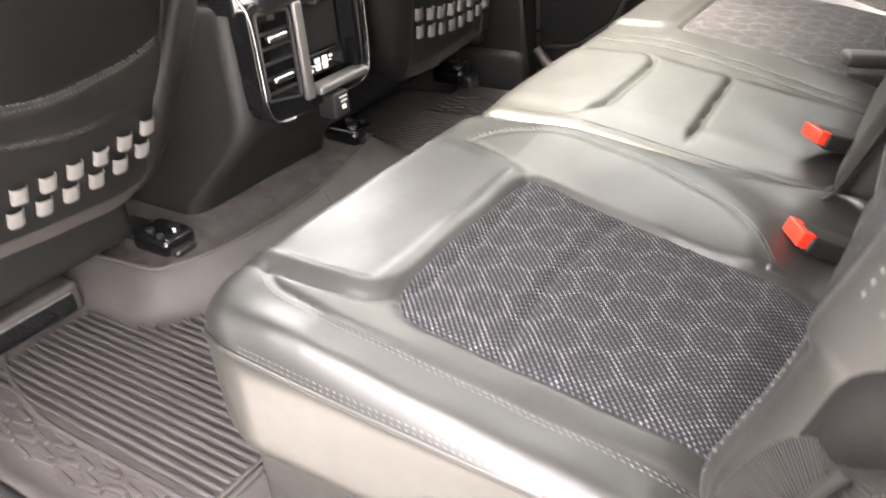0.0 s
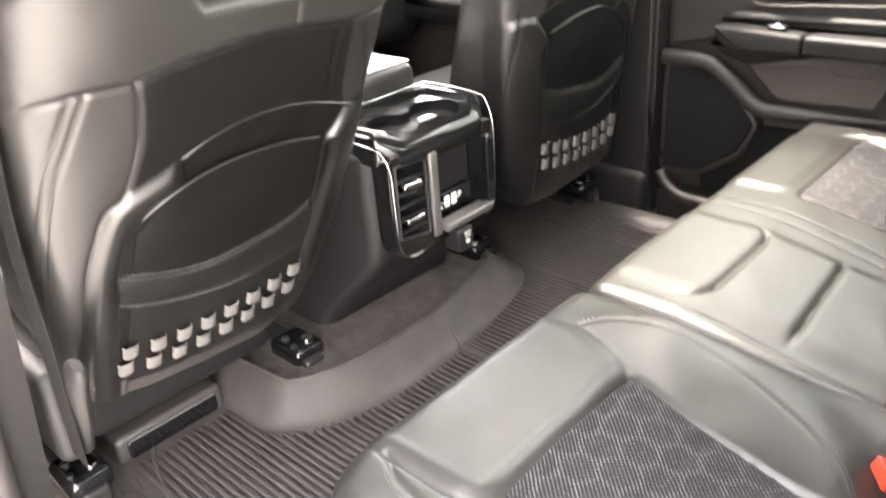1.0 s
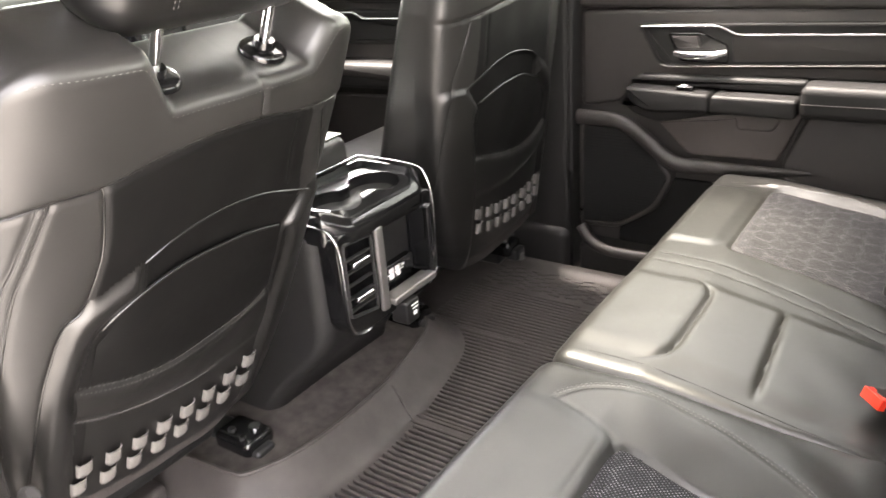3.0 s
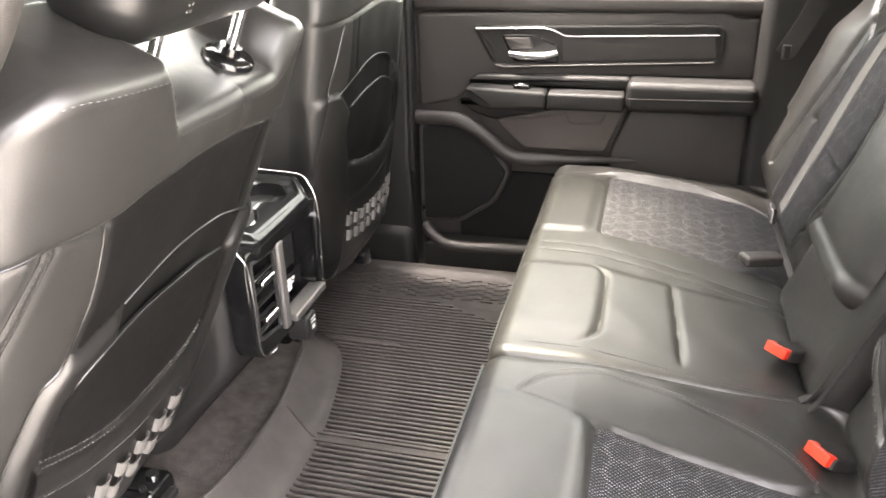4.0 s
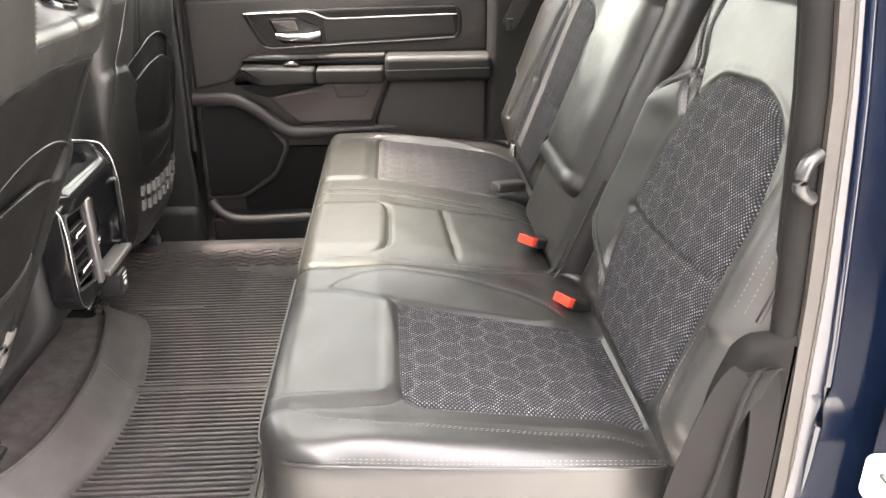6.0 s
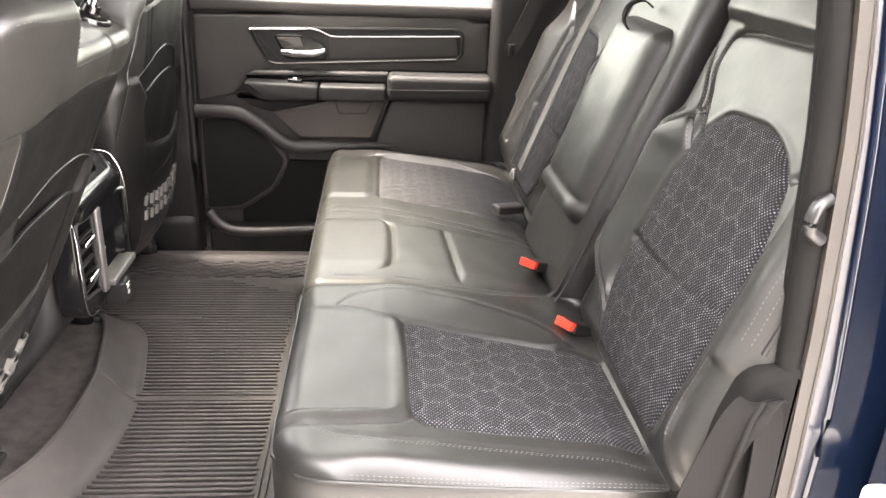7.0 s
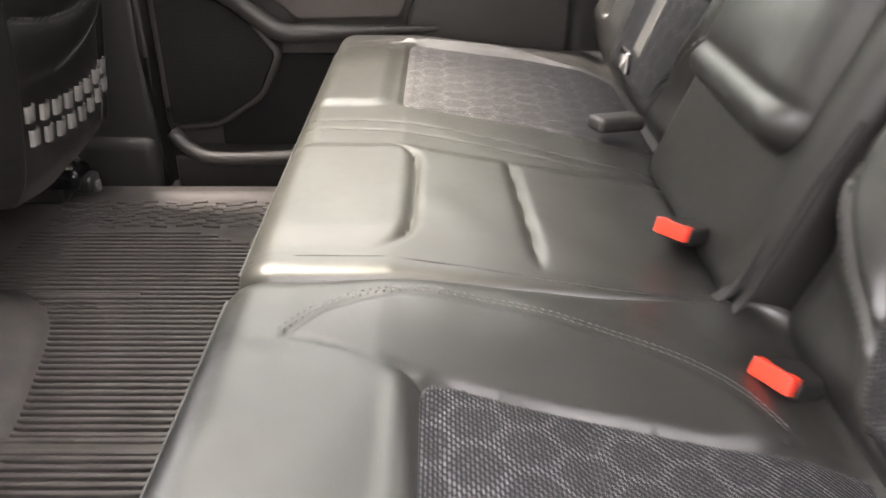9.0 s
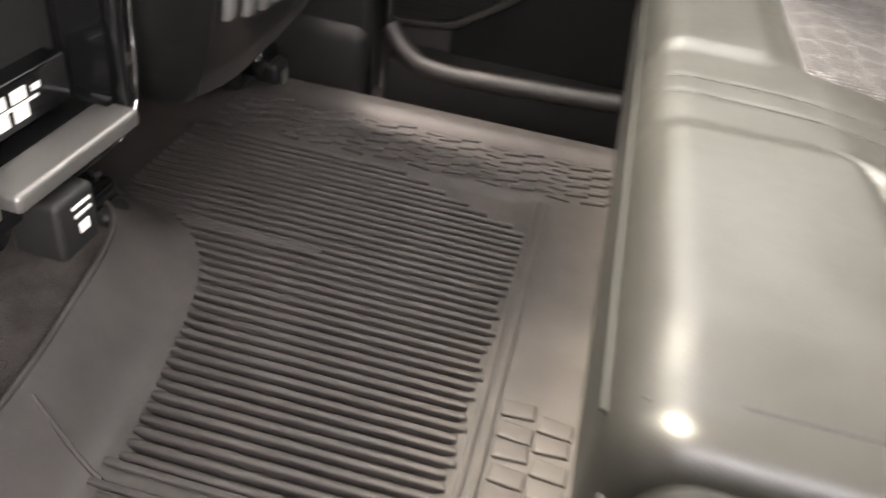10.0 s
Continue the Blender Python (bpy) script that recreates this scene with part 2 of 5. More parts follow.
def signed(p, poly):
    d, near = to_line(p, poly, True)
    return np.where(inside(p, poly), d, -d), near


def ease(x):
    x = np.clip(x, 0, 1)
    return x * x * (3 - 2 * x)


def puff(p, poly, height, width):
    """Rises over width from the outline of poly inwards."""
    return height * ease(signed(p, poly)[0] / width)


def groove(p, line, depth, width, closed=False):
    return -depth * np.exp(-(to_line(p, line, closed)[0] / width) ** 2)


class Soft:
    """An upholstered slab over the plan rectangle (x0, x1) x (y0, y1), relief on its top, laid in the world by place()."""

    def __init__(self, x0, x1, y0, y1, thick, r, step, relief, place):
        self.box, self.thick, self.r, self.step, self.relief, self.place = (x0, x1, y0, y1), thick, r, step, relief, place

    def on(self, pts, lift=0.0):
        """World places on the top at plan points."""
        p = np.asarray(pts, float)
        x0, x1, y0, y1 = self.box
        d = np.minimum.reduce([p[:, 0] - x0, x1 - p[:, 0], p[:, 1] - y0, y1 - p[:, 1]])
        q = np.clip(self.r - d, 0, self.r)
        z = self.thick - self.r + np.sqrt(self.r ** 2 - q ** 2) + self.relief(p) * np.sqrt(1 - (q / self.r) ** 2 * 0.98) + lift
        return self.place(np.column_stack([p, z]))

    def build(self, name, mat, parent, patches=(), label=""):
        x0, x1, y0, y1 = self.box
        v, f, d = rbox(x1 - x0, y1 - y0, self.thick, self.r, self.step)
        v[:, 0] += x0
        v[:, 1] += y0
        up = np.clip(d[:, 2], 0, 1)
        for _, poly, _, _ in patches:
            sd, near = signed(v[:, :2], poly)
            m = (np.abs(sd) < 0.55 * self.step) & (d[:, 2] > 0.6)
            v[m, :2] = near[m]
        plan = v[:, :2].copy()
        v[:, 2] += self.relief(plan) * up
        wv = self.place(v)
        mid, top = plan[f].mean(1), d[f][:, :, 2].mean(1)
        rest = np.ones(len(f), bool)
        made = []
        for n2, poly, m2, l2 in patches:
            got = inside(mid, poly) & (top > 0.5) & rest
            rest &= ~got
            made.append((n2, f[got], m2, l2))
        body = self.one(name, wv, f[rest], mat, parent, plan, label)
        for n2, ff, m2, l2 in made:
            self.one(n2, wv, ff, m2, body, plan, l2)
        return body

    def one(self, name, wv, f, mat, parent, plan, label):
        used, back = np.unique(f, return_inverse=True)
        return put(name, (wv[used], back.reshape(f.shape)), mat, parent, label, uv=plan[used])


def stitches(name, lines, parent, long=0.0046, gap=0.0028, thick=0.0007, mat=None, label="pale stitched thread"):
    """Short raised threads along lines of world places."""
    blocks = []
    for line in lines:
        line = np.asarray(line)
        seg = np.linalg.norm(np.diff(line, axis=0), axis=1)
        along = np.concatenate([[0], np.cumsum(seg)])
        for s in np.arange(0, along[-1] - long, long + gap):
            a, b = (np.array([np.interp(t, along, line[:, k]) for k in range(3)]) for t in (s, s + long))
            ax = (b - a) / max(np.linalg.norm(b - a), 1e-9)
            u = np.cross(ax, [0.31, 0.22, 0.92])
            u /= np.linalg.norm(u)
            w2 = np.cross(ax, u)
            m = (a + b) / 2
            blocks.append(([a, m + u * thick, m + w2 * thick, m - u * thick, m - w2 * thick, b],
                           [(0, 1, 2), (0, 2, 3), (0, 3, 4), (0, 4, 1), (5, 2, 1), (5, 3, 2), (5, 4, 3), (5, 1, 4)]))
    return tagged(put(name, joined(*blocks), mat or THREAD, parent, label), kind="stuff")


def aside(line, d):
    """The line moved sideways in the plan by d."""
    line = np.asarray(line, float)
    t = np.gradient(line, axis=0)
    t /= np.maximum(np.linalg.norm(t, axis=1, keepdims=True), 1e-9)
    return line + np.column_stack([-t[:, 1], t[:, 0]]) * d


def tube(path, radius, sides=10, flat=1.0, up=(0, 0, 1), close=False):
    """A round or flattened bar along a path, with closed ends."""
    p = np.asarray(path, float)
    n = len(p)
    t = np.gradient(p, axis=0)
    if close:
        t = np.roll(p, -1, 0) - np.roll(p, 1, 0)
    t /= np.linalg.norm(t, axis=1, keepdims=True)
    rad = np.broadcast_to(np.asarray(radius, float), (n,))
    v, f = [], []
    ref = np.array(up, float)
    for i in range(n):
        a = np.cross(t[i], ref)
        a /= max(np.linalg.norm(a), 1e-9)
        b = np.cross(a, t[i])
        for k in range(sides):
            h = 2 * math.pi * k / sides
            v.append(p[i] + rad[i] * (math.cos(h) * a + math.sin(h) * b * flat))
    for i in range(n if close else n - 1):
        for k in range(sides):
            j, i2 = (k + 1) % sides, (i + 1) % n
            f.append((i * sides + k, i2 * sides + k, i2 * sides + j, i * sides + j))
    if not close:
        f.append(tuple(range(sides)))
        f.append(tuple(range((n - 1) * sides, n * sides))[::-1])
    return np.array(v), f


def strap(path, width, thick, across):
    """A flat band along a path; across: its width's direction."""
    p = np.asarray(path, float)
    a = np.asarray(across, float)
    a = a / np.linalg.norm(a)
    t = np.gradient(p, axis=0)
    t /= np.linalg.norm(t, axis=1, keepdims=True)
    a = a - t * (t @ a)[:, None]
    a /= np.linalg.norm(a, axis=1, keepdims=True)
    nrm = np.cross(t, a)
    v, f = [], []
    for i in range(len(p)):
        for su, sn in ((-1, -1), (1, -1), (1, 1), (-1, 1)):
            v.append(p[i] + a[i] * su * width / 2 + nrm[i] * sn * thick / 2)
    for i in range(len(p) - 1):
        for k in range(4):
            j = (k + 1) % 4
            f.append((i * 4 + k, (i + 1) * 4 + k, (i + 1) * 4 + j, i * 4 + j))
    f += [(0, 1, 2, 3), tuple(4 * len(p) - 4 + k for k in (3, 2, 1, 0))]
    along = np.concatenate([[0], np.cumsum(np.linalg.norm(np.diff(p, axis=0), axis=1))])
    uv = [(along[i], s * width) for i in range(len(p)) for s in (0, 1, 1, 0)]
    return (np.array(v), f), uv


def plate(poly, low, high, bevel, axes, k=3, hollow=0.0):
    """A plate with outline poly, from low to high on the third axis, its upper edge rounded. axes: (a, b, c) world axes of poly's two and of height."""
    p = np.asarray(poly, float)
    if np.sum(p[:, 0] * np.roll(p[:, 1], -1) - np.roll(p[:, 0], -1) * p[:, 1]) < 0:
        p = p[::-1]
    e = np.roll(p, -1, 0) - np.roll(p, 1, 0)
    e /= np.maximum(np.linalg.norm(e, axis=1, keepdims=True), 1e-9)
    inn = np.column_stack([-e[:, 1], e[:, 0]])
    s = 1 if high > low else -1
    rings = [(0.0, low)] + [(bevel * (1 - math.cos(h)), high - s * bevel * (1 - math.sin(h))) for h in np.linspace(0, math.pi / 2, k + 1)]
    if hollow:
        wide, deep = hollow
        rings += [(wide, high), (wide + 0.001, high - s * deep)]
    n, v, f = len(p), [], []
    for off, h in rings:
        q = p + inn * off
        w3 = np.zeros((n, 3))
        w3[:, axes[0]], w3[:, axes[1]], w3[:, axes[2]] = q[:, 0], q[:, 1], h
        v.append(w3)
    for r_ in range(len(rings) - 1):
        for i in range(n):
            j = (i + 1) % n
            f.append((r_ * n + i, r_ * n + j, (r_ + 1) * n + j, (r_ + 1) * n + i))
    f.append(tuple((len(rings) - 1) * n + i for i in range(n)))
    f.append(tuple(range(n))[::-1])
    return np.concatenate(v), f


def pierced(poly, holes, low, high, bevel, axes):
    """A plate like plate(), with openings through its upper face; holes: (outline, depth, has_floor)."""
    v, f = plate(poly, low, high, bevel, axes)
    n = len(poly)
    f = f[:-2] + [f[-1]]
    rims = [np.asarray(v[-n:])] + []
    outs = []
    for h, deep, floor in holes:
        h = np.asarray(h, float)
        w3 = np.zeros((len(h), 3))
        w3[:, axes[0]], w3[:, axes[1]], w3[:, axes[2]] = h[:, 0], h[:, 1], high
        rims.append(w3)
        back = w3.copy()
        back[:, axes[2]] -= (1 if high > low else -1) * deep
        m = len(h)
        outs.append((np.concatenate([w3, back]), [(i, (i + 1) % m, m + (i + 1) % m, m + i) for i in range(m)] + ([tuple(range(m, 2 * m))] if floor else [])))
    bm = bmesh.new()
    edges = []
    for r in rims:
        vs = [bm.verts.new(q) for q in r]
        edges += [bm.edges.new((vs[i - 1], vs[i])) for i in range(len(vs))]
    bmesh.ops.triangle_fill(bm, use_beauty=True, use_dissolve=False, edges=edges)
    bm.verts.index_update()
    cap = (np.array([q.co[:] for q in bm.verts]), [[q.index for q in t.verts] for t in bm.faces])
    bm.free()
    return joined((v, f), cap, *outs)


def frame_ring(poly, wide, low, high, axes, bevel=0.002):
    """A closed flat frame of the given width round the inside of poly."""
    p = np.asarray(poly, float)
    w3 = np.zeros((len(p), 3))
    w3[:, axes[0]], w3[:, axes[1]], w3[:, axes[2]] = p[:, 0], p[:, 1], (low + high) / 2
    up = np.zeros(3)
    up[axes[2]] = 1
    return tube(w3, wide / 2, 8, abs(high - low) / wide, up, True)


# ---- setting: ground, cab shell, floor ----
def slab(name, x0, x1, y0, y1, z0, z1, mat, label, category, r=0.01):
    return tagged(put(name, block(x0, x1, y0, y1, z0, z1, r), mat), label, category, kind="structure")


n = 60
gx, gy = np.meshgrid(np.linspace(-1, 1, n) ** 3 * 900, np.linspace(-1, 1, n) ** 3 * 900, indexing="ij")
gi = np.arange(n * n).reshape(n, n)
tagged(put("ground", (np.column_stack([gx.ravel(), gy.ravel(), np.full(n * n, -0.78)]),
                      np.stack([gi[:-1, :-1], gi[1:, :-1], gi[1:, 1:], gi[:-1, 1:]], -1).reshape(-1, 4)), CONCRETE),
       "pale concrete ground outside the vehicle", "ground", kind="structure")

# Unseen roof: an added opening lights the cushions; its front shades the floor.
tagged(put("ceiling", joined(block(-1.52, -0.58, -0.66, 0.76, 1.36, 1.41, 0.02), block(-0.13, 0.98, -0.66, 0.76, 1.36, 1.41, 0.02),
                              block(-0.59, -0.12, -0.66, -0.12, 1.36, 1.41, 0.02), block(-0.59, -0.12, 0.70, 0.76, 1.36, 1.41, 0.02)), LINER), "pale grey fabric headliner round an added light opening", "headliner", kind="structure")
# Out of view: added to hold back sky light on the near side.
slab("wall_light_block", -7.0, 1.2, -3.2, -3.0, -0.8, 2.1, GREY_WALL, "unseen grey wall added to block light from outside", "wall")
slab("wall_rear", 0.86, 0.96, -0.9, 0.98, -0.1, 0.98, TRIM_GREY, "dark trimmed rear wall of the cab", "wall")
slab("wall_rear_header", 0.86, 0.96, -0.86, 0.94, 1.28, 1.40, TRIM_GREY, "dark header over the rear window", "wall")
slab("wall_near_front", -1.75, -0.62, -0.98, -0.90, -0.12, 0.76, PLASTIC_DARK, "dark inner panel of the closed front door", "door panel")
slab("wall_far_front_lower", -1.75, -0.56, 0.93, 1.0, -0.12, 0.77, PLASTIC, "dark lower panel of the front passenger door", "door panel")
slab("wall_firewall", -1.85, -1.75, -0.98, 1.0, -0.12, 0.72, PLASTIC_DARK, "dark wall at the front of the cab", "wall")
# Unseen near rail, widened outwards to shade the seat's near edge.
slab("roof_rail_near", -1.1, 0.9, -0.87, -0.66, 1.30, 1.40, TRIM_GREY, "grey trim along the roof rail", "trim", 0.02)
slab("roof_rail_far", -1.1, 0.9, 0.74, 0.84, 1.30, 1.40, TRIM_GREY, "grey trim along the roof rail", "trim", 0.02)
slab("sill_near", -0.62, 0.66, -0.93, -0.80, -0.16, -0.005, PLASTIC_DARK, "black plastic sill under the open rear door", "sill", 0.02)

for name, q, mat, lab in (("window_1", (-0.43, 0.50, 0.955, 0.960, 0.77, 1.32), GLASS_DARK, "tinted window of the far rear door"),
                          ("window_2", (-1.30, -0.60, 0.925, 0.930, 0.78, 1.32), GLASS_CLEAR, "clear window of the far front door"),
                          # window_3 is clear so that more light reaches the front seat backs.
                          ("window_3", (0.905, 0.91, -0.84, 0.94, 0.97, 1.29), GLASS_CLEAR, "clear rear window of the cab"),
                          # window_6 is added and unseen, set where its light reaches the cushions.
                          ("window_6", (-0.585, -0.125, -0.125, 0.705, 1.385, 1.390), GLASS_ROOF, "glass of the added roof opening that lights the cushions"),
                          ("window_4", (-1.30, -0.60, -0.935, -0.930, 0.75, 1.32), GLASS_CLEAR, "clear window of the driver door")):
    tagged(put(name, block(*q, 0.002), mat, smooth=False), lab, "window", kind="structure")
# Evenly dark glass, to lower the light on the rear backrests.
tagged(put("window_5", plate(corners([(-0.86, 0.0), (0.86, 0.0), (0.72, 0.78), (-0.72, 0.78)], 0.03), -0.003, 0.003, 0.001, (1, 2, 0)), GLASS_SCREEN, smooth=False), "raked windscreen tinted dark to cut the light", "window", kind="structure")
bpy.data.objects["window_5"].matrix_world = pose(-1.82, 0.0, 0.90, 0, 52, 0)

# the far B pillar, upright between the doors
pil = tagged(put("pillar_far", block(-0.62, -0.428, 0.86, 1.04, -0.10, 1.36, 0.02), PLASTIC_DARK), "dark plastic trim of the far door pillar", "pillar", kind="structure")
put("pillar_foot", block(-0.66, -0.43, 0.84, 0.90, -0.03, 0.12, 0.03), PLASTIC_DARK, pil)
put("door_rubber", tube([(-0.43, 0.87, -0.04), (-0.432, 0.87, 0.3), (-0.425, 0.87, 0.8), (-0.38, 0.80, 1.34)], 0.011, 8), PLASTIC_DARK, pil)
pil = tagged(put("pillar_far_rear", block(0.49, 0.90, 0.885, 1.06, -0.10, 1.36, 0.03), PLASTIC_DARK), "dark plastic trim of the far rear pillar", "pillar", kind="structure")

# the floor: carpet with the raised centre tunnel
NOSE = curve([(-1.2, -0.50), (-0.80, -0.495), (-0.646, -0.483), (-0.502, -0.462), (-0.43, -0.37), (-0.395, -0.23), (-0.392, -0.03), (-0.415, 0.12), (-0.458, 0.285),
              (-0.53, 0.37), (-0.66, 0.41), (-0.85, 0.43), (-1.2, 0.44)], 6)
NOSE_POLY = np.concatenate([NOSE, [(-2.0, 0.44), (-2.0, -0.5)]])


def tunnel(p):
    d = signed(p, NOSE_POLY)[0]
    return 0.060 * ease(d / 0.10) + 0.02 * ease((d - 0.12) / 0.12)


def sheet(x0, x1, y0, y1, step, height):
    xs, ys = np.arange(x0, x1 + step / 2, step), np.arange(y0, y1 + step / 2, step)
    a, b = np.meshgrid(xs, ys, indexing="ij")
    p = np.column_stack([a.ravel(), b.ravel()])
    i = np.arange(len(p)).reshape(a.shape)
    return np.column_stack([p, height(p)]), np.stack([i[:-1, :-1], i[1:, :-1], i[1:, 1:], i[:-1, 1:]], -1).reshape(-1, 4), p


v, f, p = sheet(-1.75, 0.86, -0.86, 0.93, 0.02, lambda p: tunnel(p) - 0.014)
tagged(put("floor", (v, f), CARPET, uv=p), "dark charcoal cab carpet over the centre tunnel", "floor", kind="structure")

# the all-weather mat, with ribs, seams and block tread
mat_ = thing("floor_mat", (-0.2, 0.0, 0.0), "ribbed black rubber floor mat covering the rear footwell", "floor mat")
rim = np.random.RandomState(3)


def nose_at(y):
    m = NOSE[:, 0] > -0.70
    return np.where((y > -0.47) & (y < 0.40), np.interp(y, NOSE[m][:, 1], NOSE[m][:, 0]), -0.64) + 0.012


def mat_height(p):
    d = signed(p, NOSE_POLY)[0]
    lip = 0.010 * ease((np.abs(p[:, 1] - 0.0) - 0.775) / 0.03)
    sunk = 0.005 * (p[:, 0] > nose_at(p[:, 1])) * (p[:, 0] < -0.092) * (np.abs(p[:, 1] + 0.03) < 0.655) * (np.abs(p[:, 1] + 0.010) > 0.02)
    return np.maximum(0.064 * ease(d / 0.10), -0.002) + lip - sunk


v, f, p = sheet(-0.86, 0.10, -0.81, 0.83, 0.01, mat_height)
dd = signed(p, NOSE_POLY)[0]
keep = dd[f].max(1) < 0.014
used, back = np.unique(f[keep], return_inverse=True)
sheet_ob = put("sheet", (v[used], back.reshape(-1, 4)), RUBBER, mat_, uv=p[used])
SIGN = -1 if signed(aside(NOSE, -0.05)[30:31], NOSE_POLY)[0][0] > 0 else 1
rows_ = []
for d in np.linspace(-0.002, 0.088, 13):
    q = aside(NOSE, SIGN * d)
    rows_.append(np.column_stack([q, 0.064 * ease(np.full(len(q), d) / 0.10) + 0.0012]))
m = len(NOSE)
ramp_v = np.concatenate(rows_)
ramp_f = [(r * m + i, r * m + i + 1, (r + 1) * m + i + 1, (r + 1) * m + i) for r in range(12) for i in range(m - 1)]
keep = [q for q in ramp_f if ramp_v[q[0]][0] > -0.88]
put("ramp", (ramp_v, keep), RUBBER, mat_, uv=ramp_v[:, :2])
lip_line = aside(NOSE, SIGN * 0.088)
lip_line = lip_line[(lip_line[:, 0] > -0.88)]
put("edge_lip", tube([(x, y, 0.0615) for x, y in lip_line], 0.0045, 8), RUBBER, mat_)


def nose_x(y):
    """Where the tunnel's foot lies at y."""
    m = (NOSE[:, 0] > -0.70)
    return np.interp(y, NOSE[m][:, 1], NOSE[m][:, 0]) if -0.47 < y < 0.40 else -0.64


RIB = {}


def rib(y, x0, x1):
    key = round(x1 - x0, 2)
    if key not in RIB:
        vv, ff, _ = rbox(key, 0.0080, 0.0125, 0.0028, 1.0, 2)
        ob = put("rib", (vv, ff), RUBBER, mat_)
        RIB[key] = ob.data
        for vert in ob.data.vertices:
            vert.co += Vector(mat_.location)
    else:
        ob = new("rib", RIB[key])
        ob.parent = mat_
    ob.location = Vector((x0, y - 0.00425, -0.007)) - mat_.location
    return ob


y = -0.685
while y < 0.625:
    if not -0.030 < y < 0.012:
        x1 = -0.088 if y < 0.53 else -0.088 - (y - 0.53) * 2.2
        rib(y, nose_x(y) + 0.006, x1)
    y += 0.0155
for yy, a, b in ((-0.022, -0.40, 0.02), (0.002, -0.40, 0.02), (0.377, -0.535, -0.33)):
    put("seam_bar", block(a, b, yy - 0.004, yy + 0.004, -0.002, 0.0045, 0.002), RUBBER, mat_)
for xx in (-0.078, -0.064):
    put("border_bar", block(xx - 0.0035, xx + 0.0035, -0.70, 0.62, -0.002, 0.006, 0.002), RUBBER, mat_)
put("tunnel_seam", tube([(x, -0.018 + (-0.39 - x) * 0.35, float(mat_height(np.array([[x, -0.018 + (-0.39 - x) * 0.35]]))[0]) + 0.001) for x in np.linspace(-0.39, -0.47, 10)], 0.003, 6), RUBBER, mat_)
put("border_ridge", tube(curve([(-0.72, -0.60, 0.0), (-0.62, -0.655, 0.001), (-0.50, -0.693, 0.001), (-0.42, -0.705, 0.001), (-0.25, -0.706, 0.001), (-0.02, -0.706, 0.001)], 6), 0.0055, 8), RUBBER, mat_)
put("fastener", tube([(-0.545, -0.745, -0.002), (-0.545, -0.745, 0.006), (-0.545, -0.745, 0.0085)], [0.026, 0.026, 0.022], 20, up=(0, 1, 0)), RUBBER, mat_, "round rubber mat fastener")
TREADS = {}


def tread(x, y, long, wide, turn):
    """One raised block of the mat's tread."""
    key = (long, wide)
    if key not in TREADS:
        vv, ff, _ = rbox(long, wide, 0.0065, 0.0024, 1.0, 2)
        ob = put("tread_block", (vv, ff), RUBBER, mat_)
        for vert in ob.data.vertices:
            vert.co += Vector(mat_.location)
        TREADS[key] = ob.data
    else:
        ob = new("tread_block", TREADS[key])
        ob.parent = mat_
    ob.location = Vector((x, y, -0.002)) - mat_.location
    ob.rotation_euler = (0, 0, turn)


for row in range(7):
    for col in range(2):
        tread(-0.056 + 0.040 * col, 0.185 - 0.029 * row - 0.010 * col, 0.037, 0.0225, -0.10 if (row + col) % 2 else 0.06)
for row in range(4):
    for col in range(12):
        tread(-0.60 + 0.052 * col + 0.02 * (row % 2), -0.715 - 0.016 * row, 0.038, 0.010, 0.15 if (row + col) % 2 else -0.15)
for row in range(9):
    for col in range(12):
        tread(-0.62 + 0.055 * col + 0.027 * (row % 2), 0.645 + 0.014 * row, 0.038, 0.008, 0.18 if (row + col) % 2 else -0.12)

# ---- rear seat: cushions ----
FABC = corners([(0.196, -0.312), (0.27, -0.334), (0.36, -0.352), (0.46, -0.366), (0.55, -0.37), (0.555, -0.635), (0.20, -0.632)], [0.03, 0.01, 0.01, 0.02, 0.01, 0.02, 0.05])
PADC = corners([(-0.2, -0.635), (0.185, -0.635), (0.218, -0.59), (0.222, -0.45), (0.20, -0.33), (0.185, -0.308), (0.08, -0.266), (-0.2, -0.262)], [0.01, 0.03, 0.03, 0.05, 0.02, 0.01, 0.01, 0.01])
LEAF_TOP = curve([(0.078, -0.262), (0.105, -0.230), (0.14, -0.213), (0.20, -0.207), (0.277, -0.219), (0.35, -0.242), (0.42, -0.277), (0.462, -0.315), (0.488, -0.352)], 6)
LEAF_LOW = curve([(0.488, -0.352), (0.455, -0.363), (0.352, -0.349), (0.267, -0.331), (0.195, -0.310), (0.146, -0.290), (0.078, -0.263)], 5)
LEAF = np.concatenate([LEAF_TOP, LEAF_LOW[1:-1]])


def falling(x):
    return -0.12 * np.maximum(0, x - 0.16) - 0.02 * ease((x - 0.48) / 0.1)


def wrinkle(p, amount=0.0003):
    return amount * (np.sin(p[:, 0] * 61 + 2 * np.sin(p[:, 1] * 23)) + np.sin(p[:, 1] * 47 + 1.5 * np.sin(p[:, 0] * 31)))


